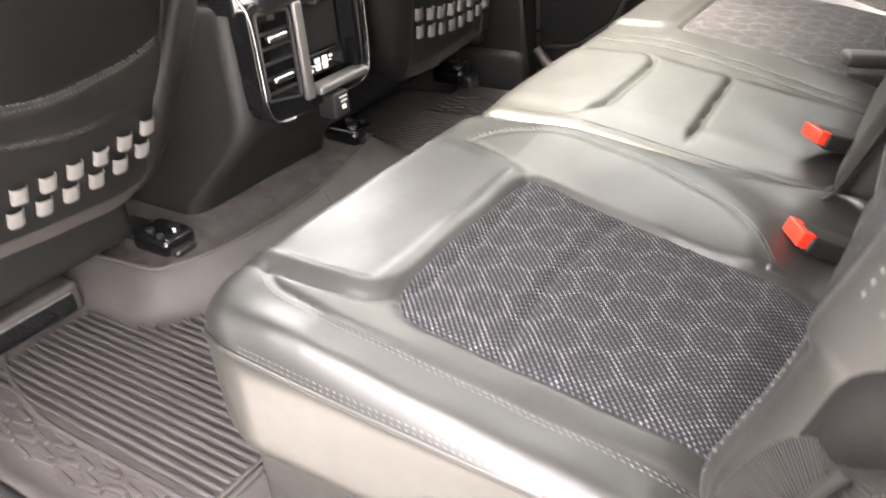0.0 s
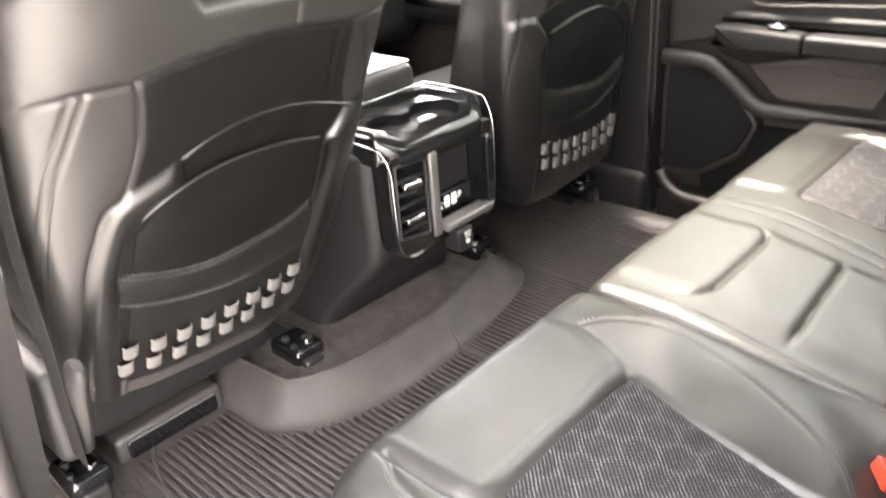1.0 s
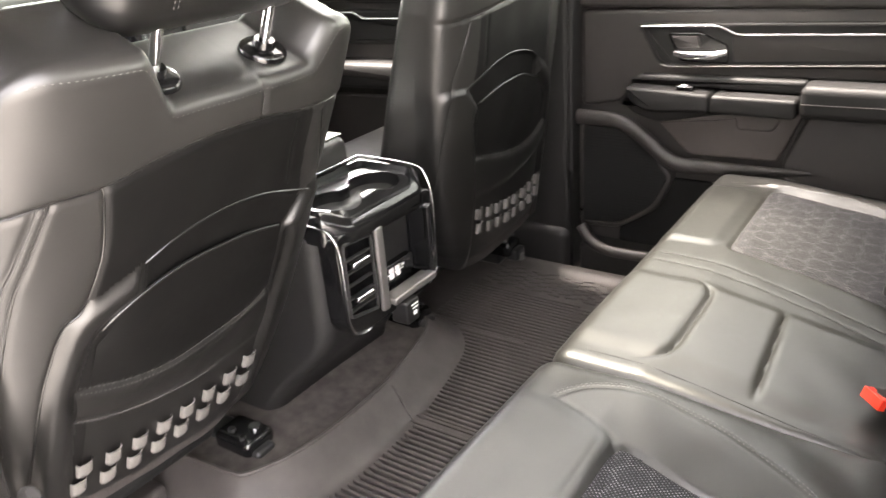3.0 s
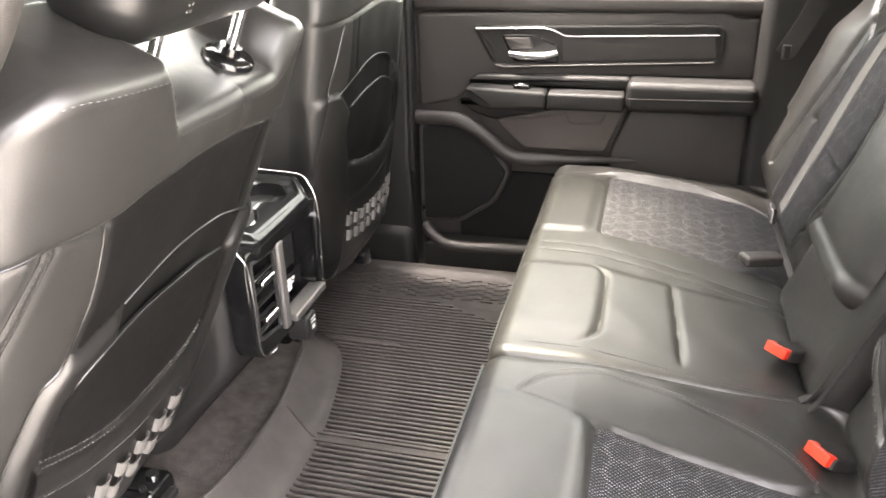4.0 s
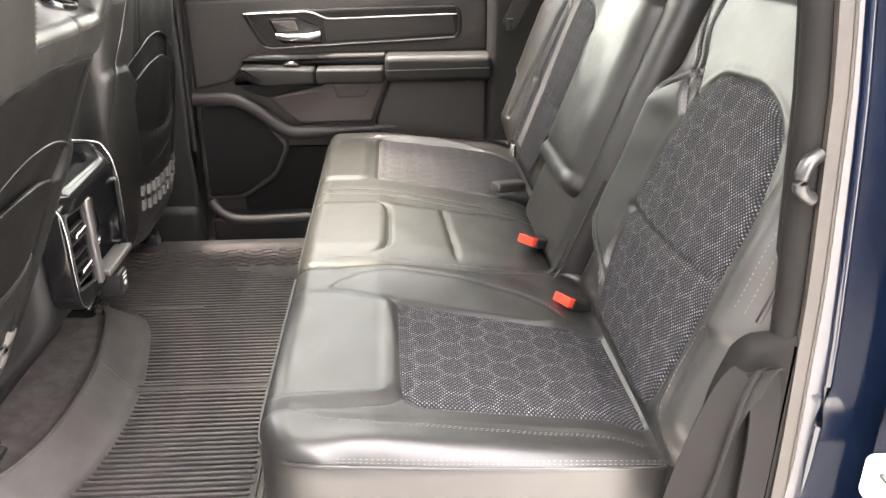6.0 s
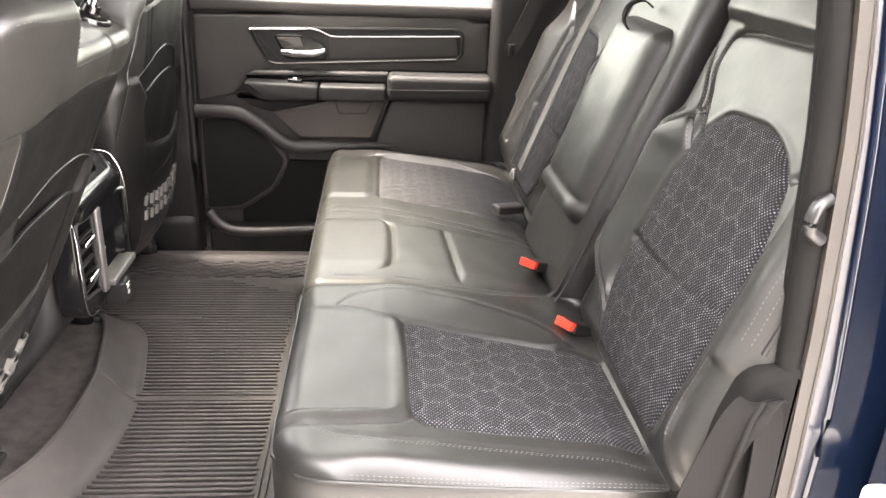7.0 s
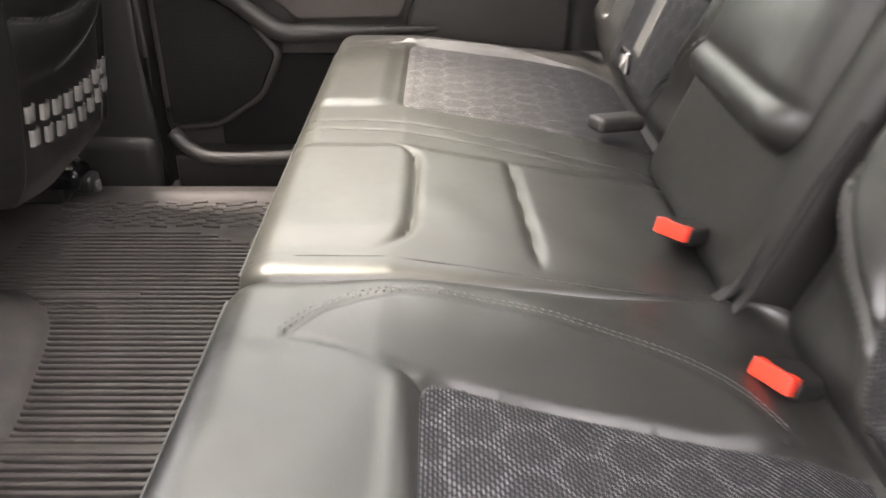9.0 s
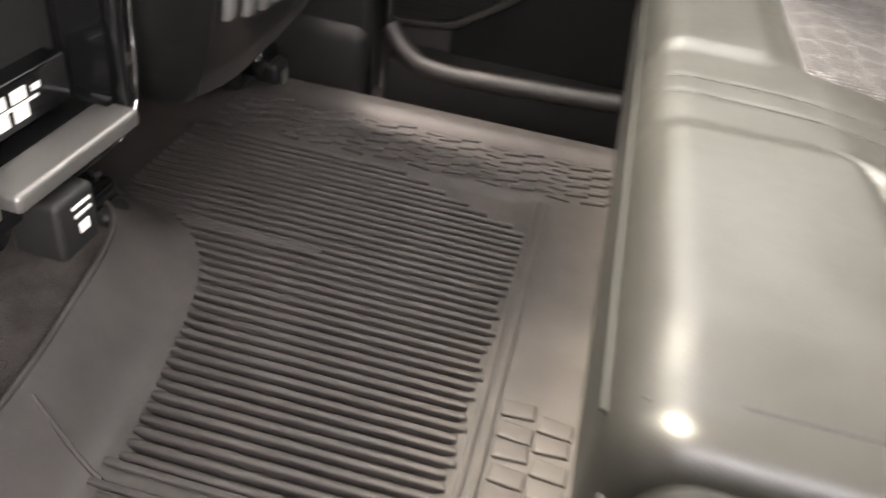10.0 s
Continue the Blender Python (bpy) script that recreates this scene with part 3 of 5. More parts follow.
def relief_near(p):
    x, y = p[:, 0], p[:, 1]
    h = falling(x) + wrinkle(p, 0.0005)
    h += 0.010 * (1 - ease((y + 0.742) / 0.075)) * ease((y + 0.742) / 0.03) * ease((x - 0.02) / 0.1)
    pad, fab = signed(p, PADC)[0], signed(p, FABC)[0]
    side = ease((x - 0.16) / 0.03) + ease((-0.60 - y) / 0.02)
    h += 0.007 * ease(pad / 0.028) * np.clip(0.35 + side, 0, 1) + 0.006 * np.sqrt(ease(fab / 0.09)) - 0.0015 * ease(fab / 0.01)
    h += groove(p, FABC, 0.0045, 0.005, True) + groove(p, PADC, 0.003, 0.0035, True) * np.clip(side, 0, 1)
    h += groove(p, [(0.325, -0.37), (0.315, -0.48), (0.325, -0.62)], 0.004, 0.008)
    up, low = to_line(p, LEAF_TOP)[0], to_line(p, LEAF_LOW)[0]
    t = up / np.maximum(up + low, 1e-6)
    crest = 0.012 * ease((x - 0.06) / 0.16) * ease((0.52 - x) / 0.06)
    within = inside(p, LEAF)
    h += np.where(within, crest * (1 - t ** 1.4), np.where(y > -0.352, crest * (1 - ease(up / 0.10)), 0))
    h += groove(p, LEAF_TOP, 0.0022, 0.003) + groove(p, LEAF_LOW, 0.0016, 0.003)
    h += groove(p, [(0.05, -0.632), (0.09, -0.655), (0.16, -0.668), (0.55, -0.672)], 0.003, 0.004)
    return h


def flat_at(z):
    return lambda v: v + np.array([0, 0, z])


def round_corner(v):
    """Rounds the outer front corner of the cushion in plan."""
    u = np.clip((-0.625 - v[:, 1]) / 0.122, 0, 1)
    pull = 0.115 * (1 - np.sqrt(1 - u ** 2 * 0.985)) * ease(1 - v[:, 0] / 0.28)
    return v + np.column_stack([pull, 0 * u, 0 * u + 0.203])


SEAT_A = thing("rear_seat", (0.3, -0.45, 0.0), "black leather rear seat with woven fabric inserts and grey stitching", "rear seat", "rear bench seats")
SEAT_B = thing("rear_seat", (0.3, 0.36, 0.0), "wide black leather rear seat with padded centre place", "rear seat", "rear bench seats")
ca = Soft(0.0, 0.575, -0.742, -0.147, 0.167, 0.042, 0.0040, relief_near, round_corner)
cush = ca.build("cushion", LEATHER, SEAT_A, [("fabric_insert", FABC, FABRIC, "dark woven fabric flecked with light thread")])
near_line = curve([(0.058, -0.636), (0.10, -0.660), (0.18, -0.668), (0.36, -0.671), (0.54, -0.672)], 10)
stitches("stitching", [ca.on(aside(LEAF_TOP, 0.004), 0.0008), ca.on(aside(LEAF_TOP, 0.010), 0.0008), ca.on(aside(near_line, -0.005), 0.0006), ca.on(aside(near_line, -0.010), 0.0006)], cush)
rim_at = lambda dy, dz: round_corner(np.array([(x, y + dy, z + dz - 0.203) for x, y, z in rim_line]))
rim_line = [(0.575 - t, -0.735, 0.322 + 0.05 * t) for t in np.linspace(0.02, 0.53, 40)]
put("piping", tube(round_corner(np.array([(x, y - 0.003, z - 0.203) for x, y, z in rim_line] + [(0.020, -0.735, 0.145), (0.004, -0.722, 0.140), (-0.001, -0.66, 0.131), (-0.001, -0.60, 0.131), (-0.001, -0.16, 0.131)])), 0.003, 8), LEATHER, cush)
stitches("hem_stitching", [rim_at(-0.0035, 0.007), rim_at(-0.0025, 0.012)], cush, thick=0.0007)
put("seat_base", block(0.07, 0.56, -0.72, -0.155, 0.0, 0.22, 0.02), PLASTIC_DARK, SEAT_A)

FARPAD = corners([(-0.2, 0.372), (0.12, 0.372), (0.14, 0.40), (0.142, 0.70), (0.12, 0.745), (-0.2, 0.75)], [0.01, 0.03, 0.02, 0.03, 0.03, 0.01])
FARFAB = corners([(0.152, 0.385), (0.30, 0.365), (0.48, 0.315), (0.55, 0.29), (0.555, 0.70), (0.40, 0.745), (0.152, 0.755)], [0.02, 0.02, 0.02, 0.02, 0.02, 0.05, 0.03])
FARLEAF = np.concatenate([curve([(0.06, 0.76), (0.16, 0.79), (0.30, 0.80), (0.42, 0.775), (0.52, 0.71)], 8), curve([(0.52, 0.71), (0.40, 0.748), (0.25, 0.757), (0.06, 0.759)], 6)[1:-1]])
LINES = [curve([(-0.1, 0.280), (0.0, 0.277), (0.147, 0.266), (0.307, 0.234), (0.473, 0.180), (0.56, 0.16)], 6), curve([(-0.1, 0.318), (0.0, 0.315), (0.147, 0.304), (0.307, 0.270), (0.473, 0.215), (0.56, 0.19)], 6), curve([(-0.1, -0.108), (0.15, -0.104), (0.35, -0.122), (0.56, -0.150)], 6)]


def relief_wide(p):
    h = falling(p[:, 0]) + wrinkle(p)
    x, y = p[:, 0], p[:, 1]
    e1 = 0.180 - 0.035 * np.clip(np.abs(y - 0.063) / 0.15, 0, 1.2) ** 7
    e2 = 0.321 - 0.053 * (y + 0.10)
    band = ease((y + 0.100 + 0.09 * np.maximum(0, x - 0.2)) / 0.060) * ease((0.222 - 0.14 * np.maximum(0, x - 0.14) - y) / 0.035)
    cut = np.minimum(np.abs(x - e1), np.abs(x - e2))
    h += 0.0060 * band * np.sqrt(ease(cut / 0.016))
    h += puff(p, FARPAD, 0.006, 0.03) + puff(p, FARLEAF, 0.028, 0.045)
    h += groove(p, FARFAB, 0.005, 0.006, True)
    # a squarer edge along the gap to the next cushion
    h += 0.7 * (0.042 - np.sqrt(0.042 ** 2 - (0.042 - np.clip(y + 0.143, 0.008, 0.042)) ** 2))
    for q in LINES:
        h += groove(p, q, 0.0010, 0.0035)
    h -= 0.002 * np.exp(-(cut / 0.004) ** 2) * band
    return h


cb = Soft(-0.004, 0.575, -0.143, 0.865, 0.155, 0.042, 0.0036, relief_wide, flat_at(0.203))
cush = cb.build("cushion", LEATHER, SEAT_B, [("fabric_insert", FARFAB, FABRIC, "dark woven fabric flecked with light thread")])
# Dark tubes in the grooves give the creases their shade by colour.
for q in LINES:
    put("seam", tube(cb.on(q[(q[:, 0] > 0.006) & (q[:, 0] < 0.55)], 0.0), 0.0013, 6), PLASTIC_DARK, cush)
stitches("stitching", [cb.on(aside(curve([(0.06, 0.765), (0.16, 0.795), (0.30, 0.805), (0.42, 0.78), (0.52, 0.715)], 8), 0.004), 0.0008)], cush)
put("piping", tube([(-0.0035, -0.10, 0.328), (-0.004, 0.0, 0.328), (-0.004, 0.8, 0.328)], 0.0018, 8), LEATHER, cush)
put("seat_base", block(0.07, 0.56, -0.14, 0.80, 0.0, 0.22, 0.02), PLASTIC_DARK, SEAT_B)

# ---- rear seat: backrests ----
BX, BZ, BS = 0.547, 0.33, 0.37
BL = math.hypot(1, BS)
BUP, BN = np.array([BS, 0, 1]) / BL, np.array([-1, 0, BS]) / BL
MIRROR = 0.11


def lean(depth, flip):
    """Places (s, y, w) of a leaning slab whose front plane lies at w = depth."""
    def place(v):
        y = MIRROR - v[:, 1] if flip else v[:, 1]
        return np.array([BX, 0, BZ]) + v[:, :1] * BUP + (v[:, 2:3] - depth) * BN + np.column_stack([0 * y, y, 0 * y])
    return place


def yz(pts):
    """(y, z) places on the backrest to its plan (s, y)."""
    return np.array([((z - BZ) * BL, y) for y, z in pts])


FABB = corners(yz([(-0.33, 0.335), (-0.272, 0.43), (-0.270, 0.52), (-0.276, 0.62), (-0.302, 0.72), (-0.36, 0.768), (-0.49, 0.776), (-0.565, 0.758), (-0.61, 0.72), (-0.637, 0.63), (-0.648, 0.533), (-0.632, 0.42), (-0.625, 0.335)]), 0.03)
BLEAF = curve(yz([(-0.30, 0.385), (-0.235, 0.43), (-0.178, 0.50), (-0.165, 0.60), (-0.188, 0.69), (-0.278, 0.755)]), 8)
BLEAF_IN = curve(yz([(-0.278, 0.755), (-0.285, 0.70), (-0.272, 0.62), (-0.266, 0.52), (-0.272, 0.43), (-0.30, 0.385)]), 6)
BLEAF_POLY = np.concatenate([BLEAF, BLEAF_IN[1:-1]])
BOUT = curve(yz([(-0.652, 0.80), (-0.658, 0.70), (-0.668, 0.60), (-0.680, 0.50), (-0.690, 0.40)]), 8)
BTOP = curve(yz([(-0.285, 0.685), (-0.250, 0.755), (-0.200, 0.826), (-0.16, 0.90), (-0.14, 0.98)]), 8)
BYOKE = curve(yz([(-0.300, 0.722), (-0.272, 0.765), (-0.235, 0.815), (-0.238, 0.868), (-0.285, 0.884), (-0.40, 0.888), (-0.547, 0.890), (-0.70, 0.888)]), 8)
BCORNER = curve(yz([(-0.612, 0.733), (-0.655, 0.775), (-0.70, 0.825)]), 6)
BSPLIT = curve(yz([(-0.27, 0.515), (-0.45, 0.522), (-0.645, 0.538)]), 6)
FLAP = corners(yz([(-0.86, 0.548), (-0.716, 0.520), (-0.706, 0.45), (-0.722, 0.40), (-0.75, 0.35), (-0.86, 0.32)]), 0.015)


def relief_back(p):
    h = wrinkle(p, 0.0005)
    s_, y = p[:, 0], p[:, 1]
    fab = signed(p, FABB)[0]
    h += 0.010 * np.sqrt(ease(fab / 0.11)) - 0.004 * ease(-fab / 0.02)
    seam = to_line(p, BLEAF)[0]
    ends = ease((s_ - 0.03) / 0.12) * ease((0.47 - s_) / 0.10)
    inner = to_line(p, BLEAF_IN)[0]
    beyond = y > np.interp(s_, BLEAF[:, 0], BLEAF[:, 1])
    ridge = np.where(inside(p, BLEAF_POLY), 1 - (seam / np.maximum(seam + inner, 1e-6)) ** 1.5, np.where(beyond, 1 - ease(seam / 0.065), 0))
    h += 0.036 * np.clip(ridge, 0, 1) * ends
    h += 0.055 * np.sin(np.clip((-0.640 - y) / 0.15, 0, 1) * math.pi * 0.62) * ease((s_ + 0.02) / 0.1) * (1 - 0.65 * ease((s_ - 0.40) / 0.12))
    h += groove(p, FABB, 0.005, 0.0045, True) + groove(p, BLEAF, 0.010, 0.005) + groove(p, BOUT, 0.010, 0.005) + groove(p, BTOP, 0.010, 0.005) + groove(p, BYOKE, 0.010, 0.005) + groove(p, BCORNER, 0.010, 0.005)
    h += groove(p, BSPLIT, 0.007, 0.008)
    h += 0.016 * ease((s_ - yz([(0, 0.89)])[0, 0]) / 0.025)
    h -= 0.010 * ease(signed(p, FLAP)[0] / 0.018)
    return h


for seat, flip in ((SEAT_A, False), (SEAT_B, True)):
    sb_ = Soft(-0.03, 0.735, -0.785, -0.150, 0.15, 0.05, 0.0036, relief_back, lean(0.15, flip))
    bk = sb_.build("backrest", LEATHER, seat, [("fabric_insert", FABB, FABRIC, "dark woven fabric flecked with light thread")])
    stitches("stitching", [sb_.on(aside(BLEAF, 0.007), 0.0014), sb_.on(aside(BLEAF, 0.012), 0.0014), sb_.on(aside(BOUT, 0.005), 0.0006), sb_.on(aside(BTOP, 0.005), 0.0006), sb_.on(aside(BTOP, -0.005), 0.0006), sb_.on(aside(BYOKE[:36], 0.006), 0.0006), sb_.on(aside(FLAP[5:25], 0.006), 0.0006)], bk, thick=0.001)
    # Thin dark tubes stand for the shaded crevices of the seams.
    for q in (BLEAF, BOUT, BTOP, BYOKE, BCORNER):
        put("seam", tube(sb_.on(q, 0.0008), 0.0014, 6), PLASTIC_DARK, bk)
    welt = sb_.on(yz([(-0.774, z) for z in np.linspace(0.735, 0.555, 20)]), 0.001)
    put("welt", tube(welt, 0.0035, 8), PLASTIC_DARK, bk)
    stitches("stitching", [sb_.on(yz([(yy, z) for z in np.linspace(0.735, 0.555, 40)]), 0.0008) for yy in (-0.766, -0.758)], bk)
    hd, hf, _ = rbox(0.20, 0.26, 0.10, 0.045, 0.05, 5)
    hd[:, 1] -= 0.56
    hr = put("headrest", (lean(0.13, flip)(hd + np.array([0.77, 0, 0])), hf), LEATHER, seat)
    for yy in (-0.49, -0.37):
        a = np.array([[0.66, yy, 0.05], [0.80, yy, 0.05]])
        put("post", tube(lean(0.13, flip)(a), 0.006, 10, up=(0, 1, 0)), CHROME, hr, "chrome headrest post")
        put("collar", tube(lean(0.13, flip)(np.array([[0.725, yy, 0.05], [0.745, yy, 0.05]])), 0.016, 12, up=(0, 1, 0)), PLASTIC_DARK, hr)

# the centre back with its fold-down armrest
v, f, d = rbox(0.76, 0.39, 0.14, 0.04, 0.03)
v[:, 1] -= 0.142
v[:, 0] -= 0.04
put("centre_backrest", (lean(0.105, False)(v), f), LEATHER, SEAT_B)


def relief_arm(p):
    d = np.minimum(np.minimum(p[:, 0], 0.43 - p[:, 0]), np.minimum(p[:, 1] + 0.098, 0.20 - p[:, 1]))
    return 0.012 * np.sqrt(ease(d / 0.09)) + 0.014 * ease((0.055 - p[:, 0]) / 0.045) + wrinkle(p, 0.0004) - 0.004 * np.exp(-((p[:, 0] - 0.055) / 0.006) ** 2)


am = Soft(0.0, 0.43, -0.098, 0.20, 0.11, 0.040, 0.006, relief_arm, lambda v: lean(0.11 - 0.062, False)(v + np.array([0.122, 0, 0])))
arm = am.build("armrest", LEATHER, SEAT_B, label="folded-up padded centre armrest")
loop = [lean(0, False)(np.array([[s, y, w]]))[0] for s, y, w in ((0.51, 0.075, 0.055), (0.53, 0.075, 0.085), (0.56, 0.07, 0.09), (0.58, 0.065, 0.07), (0.575, 0.06, 0.045))]
(v, f), uv = strap(curve(loop, 6), 0.022, 0.003, (0, 1, 0.1))
put("pull_loop", (v, f), BELT_DARK, arm, "black webbing pull loop", uv=uv)
v, f, d = rbox(0.17, 0.30, 0.10, 0.04, 0.05)
put("lower_bolster", (lean(0.085, False)(v + np.array([-0.045, -0.098, 0])), f), LEATHER, SEAT_B)

# ---- belts and buckles on the rear seat ----
def buckle(at, yaw, pitch, label, width=0.046):
    b = thing("seat_belt_buckle", at, label, "belt buckle", "rear belt buckles")
    m = pose(*at, 0, pitch, yaw)

    def w3(v):
        return np.array([(m @ Vector(q))[:] for q in v])
    v, f, _ = rbox(0.085, width, 0.022, 0.006, 1.0, 3)
    put("housing", (w3(v + np.array([0.006, -width / 2, -0.011])), f), PLASTIC_DARK, b)
    o = corners([(0.0, -width / 2 + 0.003), (0.0, width / 2 - 0.003), (0.016, width / 2 - 0.003), (0.016, 0.009), (0.010, 0.009), (0.010, -0.009), (0.016, -0.009), (0.016, -width / 2 + 0.003)], 0.0015, 3)
    v, f = plate(o, 0.0, 0.017, 0.0015, (0, 1, 2))
    put("button", (w3(np.asarray(v) + np.array([-0.004, 0, -0.006])), f), ORANGE, b, "orange release button")
    v, f, _ = rbox(0.10, 0.026, 0.008, 0.003, 1.0, 2)
    put("stalk", (w3(v + np.array([0.08, -0.013, -0.004])), f), PLASTIC_DARK, b)
    return b


buckle((0.500, -0.283, 0.338), 34, 26, "black seat belt buckle with orange button lying on the cushion")
buckle((0.470, -0.048, 0.358), 42, 20, "black belt buckle with orange button beside centre place")
b = thing("seat_belt_buckle", (0.50, 0.34, 0.33), "dark grey belt buckle lying on the far cushion", "belt buckle", "rear belt buckles")
v, f, _ = rbox(0.09, 0.04, 0.024, 0.009, 1.0, 3)
m = pose(0.455, 0.30, 0.338, 0, 6, 28)
put("housing", ([(m @ Vector(q))[:] for q in v], f), PLASTIC, b)

line = curve([(0.520, 0.405, 0.435), (0.568, 0.40, 0.57), (0.626, 0.385, 0.74), (0.685, 0.36, 0.90), (0.74, 0.33, 1.03)], 8)
belt = thing("seat_belt", (0.55, 0.40, 0.43), "grey webbing seat belt hanging over the far backrest", "seat belt", "seat belts")
(v, f), uv = strap(line, 0.046, 0.0025, (0, 1, 0))
put("webbing", (v, f), BELT, belt, uv=uv)
put("latch_plate", block(0.500, 0.510, 0.385, 0.43, 0.405, 0.44, 0.003), CHROME, belt, "metal latch tongue")
line = curve([(0.545, 0.845, 0.67), (0.60, 0.86, 0.78), (0.66, 0.86, 0.95), (0.72, 0.84, 1.15)], 8)
belt = thing("seat_belt", (0.545, 0.845, 0.67), "black seat belt hanging beside the far pillar", "seat belt", "seat belts")
(v, f), uv = strap(line, 0.046, 0.0025, (1, 0, -0.4))
put("webbing", (v, f), PLASTIC_DARK, belt, uv=uv)
put("latch_plate", block(0.538, 0.558, 0.834, 0.84, 0.660, 0.695, 0.003), STEEL_BLACK, belt, "metal latch tongue")

for y0, lab in ((-0.128, "black belt strap rising from the gap between the rear seats"), (-0.158, "black belt strap folded beside the near backrest")):
    strip = thing("seat_belt", (0.53, y0, 0.335), lab, "seat belt", "seat belts")
    (v, f), uv = strap(curve([(0.500, y0, 0.318), (0.520, y0 + 0.004, 0.335), (0.545, y0 + 0.010, 0.390), (0.575, y0 + 0.016, 0.465), (0.60, y0 + 0.020, 0.52)], 5), 0.020, 0.003, (0.25, 1, 0))
    put("webbing", (v, f), PLASTIC_DARK, strip, uv=uv)

# ---- front seats ----
FX, FZ, FS = -0.478, 0.27, 0.456
YC = -0.53
SEAT_L = ([0.15, 0.25, 0.36, 0.45, 0.6, 0.8, 0.95], [-0.772, -0.784, -0.794, -0.802, -0.811, -0.817, -0.808])
SEAT_R = ([0.15, 0.21, 0.26, 0.30, 0.36, 0.45, 0.65, 0.8, 0.95], [-0.41, -0.355, -0.318, -0.297, -0.279, -0.262, -0.247, -0.240, -0.25])
WRAP = curve([(-0.83, 0.735), (-0.808, 0.756), (-0.786, 0.774), (-0.740, 0.786), (-0.682, 0.791), (-0.612, 0.806), (-0.545, 0.813), (-0.474, 0.813), (-0.356, 0.800), (-0.24, 0.785)], 6)
SIDE = curve([(-0.682, 0.791), (-0.680, 0.734), (-0.684, 0.690), (-0.702, 0.636), (-0.728, 0.612), (-0.744, 0.555), (-0.754, 0.496), (-0.765, 0.364), (-0.770, 0.24)], 6)
SIDE2 = curve([(-0.740, 0.785), (-0.762, 0.720), (-0.778, 0.666), (-0.792, 0.538), (-0.790, 0.40)], 6)
ARCH = curve([(-0.624, 0.670), (-0.580, 0.690), (-0.504, 0.702), (-0.445, 0.698), (-0.388, 0.684), (-0.315, 0.655)], 6)
MOUTH = curve([(-0.690, 0.58), (-0.660, 0.607), (-0.620, 0.626), (-0.545, 0.645), (-0.460, 0.640), (-0.375, 0.618), (-0.35, 0.605)], 6)
HEM = curve([(-0.714, 0.503), (-0.67, 0.489), (-0.627, 0.479), (-0.575, 0.473), (-0.520, 0.474), (-0.45, 0.482), (-0.375, 0.497)], 6)
HEM2 = curve([(-0.717, 0.449), (-0.67, 0.434), (-0.622, 0.422), (-0.575, 0.413), (-0.533, 0.406), (-0.49, 0.404)], 6)
BAND_L = np.concatenate([curve([(-0.780, 0.15), (-0.768, 0.36), (-0.757, 0.496), (-0.747, 0.56), (-0.731, 0.612), (-0.704, 0.638), (-0.626, 0.672)], 5),
                         curve([(-0.622, 0.625), (-0.682, 0.592), (-0.704, 0.539), (-0.714, 0.451), (-0.718, 0.15)], 5)])
BAND_R = np.concatenate([curve([(-0.23, 0.15), (-0.225, 0.40), (-0.235, 0.60), (-0.262, 0.655), (-0.315, 0.664)], 5),
                         curve([(-0.364, 0.615), (-0.350, 0.575), (-0.366, 0.494), (-0.378, 0.380), (-0.380, 0.15)], 5)])
FIELD = np.concatenate([ARCH, [(-0.36, 0.60), (-0.38, 0.15), (-0.72, 0.15), (-0.69, 0.57), (-0.624, 0.62)]])


def seat_top(y):
    """Height of the seat back's top edge: shoulders either side of a notch, with rounded corners."""
    h = 0.930 - 0.062 * ease((y + 0.648) / 0.048) + 0.046 * ease((y + 0.375) / 0.05)
    h = h - 0.105 * (1 - np.sqrt(1 - 0.99 * np.clip((-0.735 - y) / 0.085, 0, 1) ** 2))
    return h - 0.08 * (1 - np.sqrt(1 - 0.99 * np.clip((y + 0.315) / 0.075, 0, 1) ** 2))


def seat_foot(y):
    return 0.245 - 0.08 * (y + 0.75)


def seat_relief(p):
    h = wrinkle(p, 0.0005) + groove(p, WRAP, 0.0035, 0.004) + groove(p, SIDE, 0.0035, 0.004) + groove(p, SIDE2, 0.002, 0.004) + groove(p, SIDE2 + np.array([-0.014, 0]), 0.002, 0.004)
    mirrored = np.column_stack([2 * YC - p[:, 0], p[:, 1]])
    h += groove(mirrored, SIDE2, 0.002, 0.004) + groove(mirrored, SIDE[:12], 0.003, 0.004)
    above = p[:, 1] - np.interp(p[:, 0], WRAP[:, 0], WRAP[:, 1])
    h += 0.004 * ease(above / 0.010)
    h += groove(p, curve([(-0.461, 0.812), (-0.460, 0.84), (-0.475, 0.90)], 4), 0.004, 0.004) * (above > 0)
    h += groove(np.column_stack([p[:, 0], p[:, 1] - seat_top(p[:, 0])]), [(-0.80, -0.008), (-0.25, -0.008)], 0.003, 0.004)
    h -= 0.006 * ease(signed(p, FIELD)[0] / 0.010)
    h += 0.009 * ease(signed(p, BAND_L)[0] / 0.020) + 0.012 * ease(signed(p, BAND_R)[0] / 0.020)
    return h


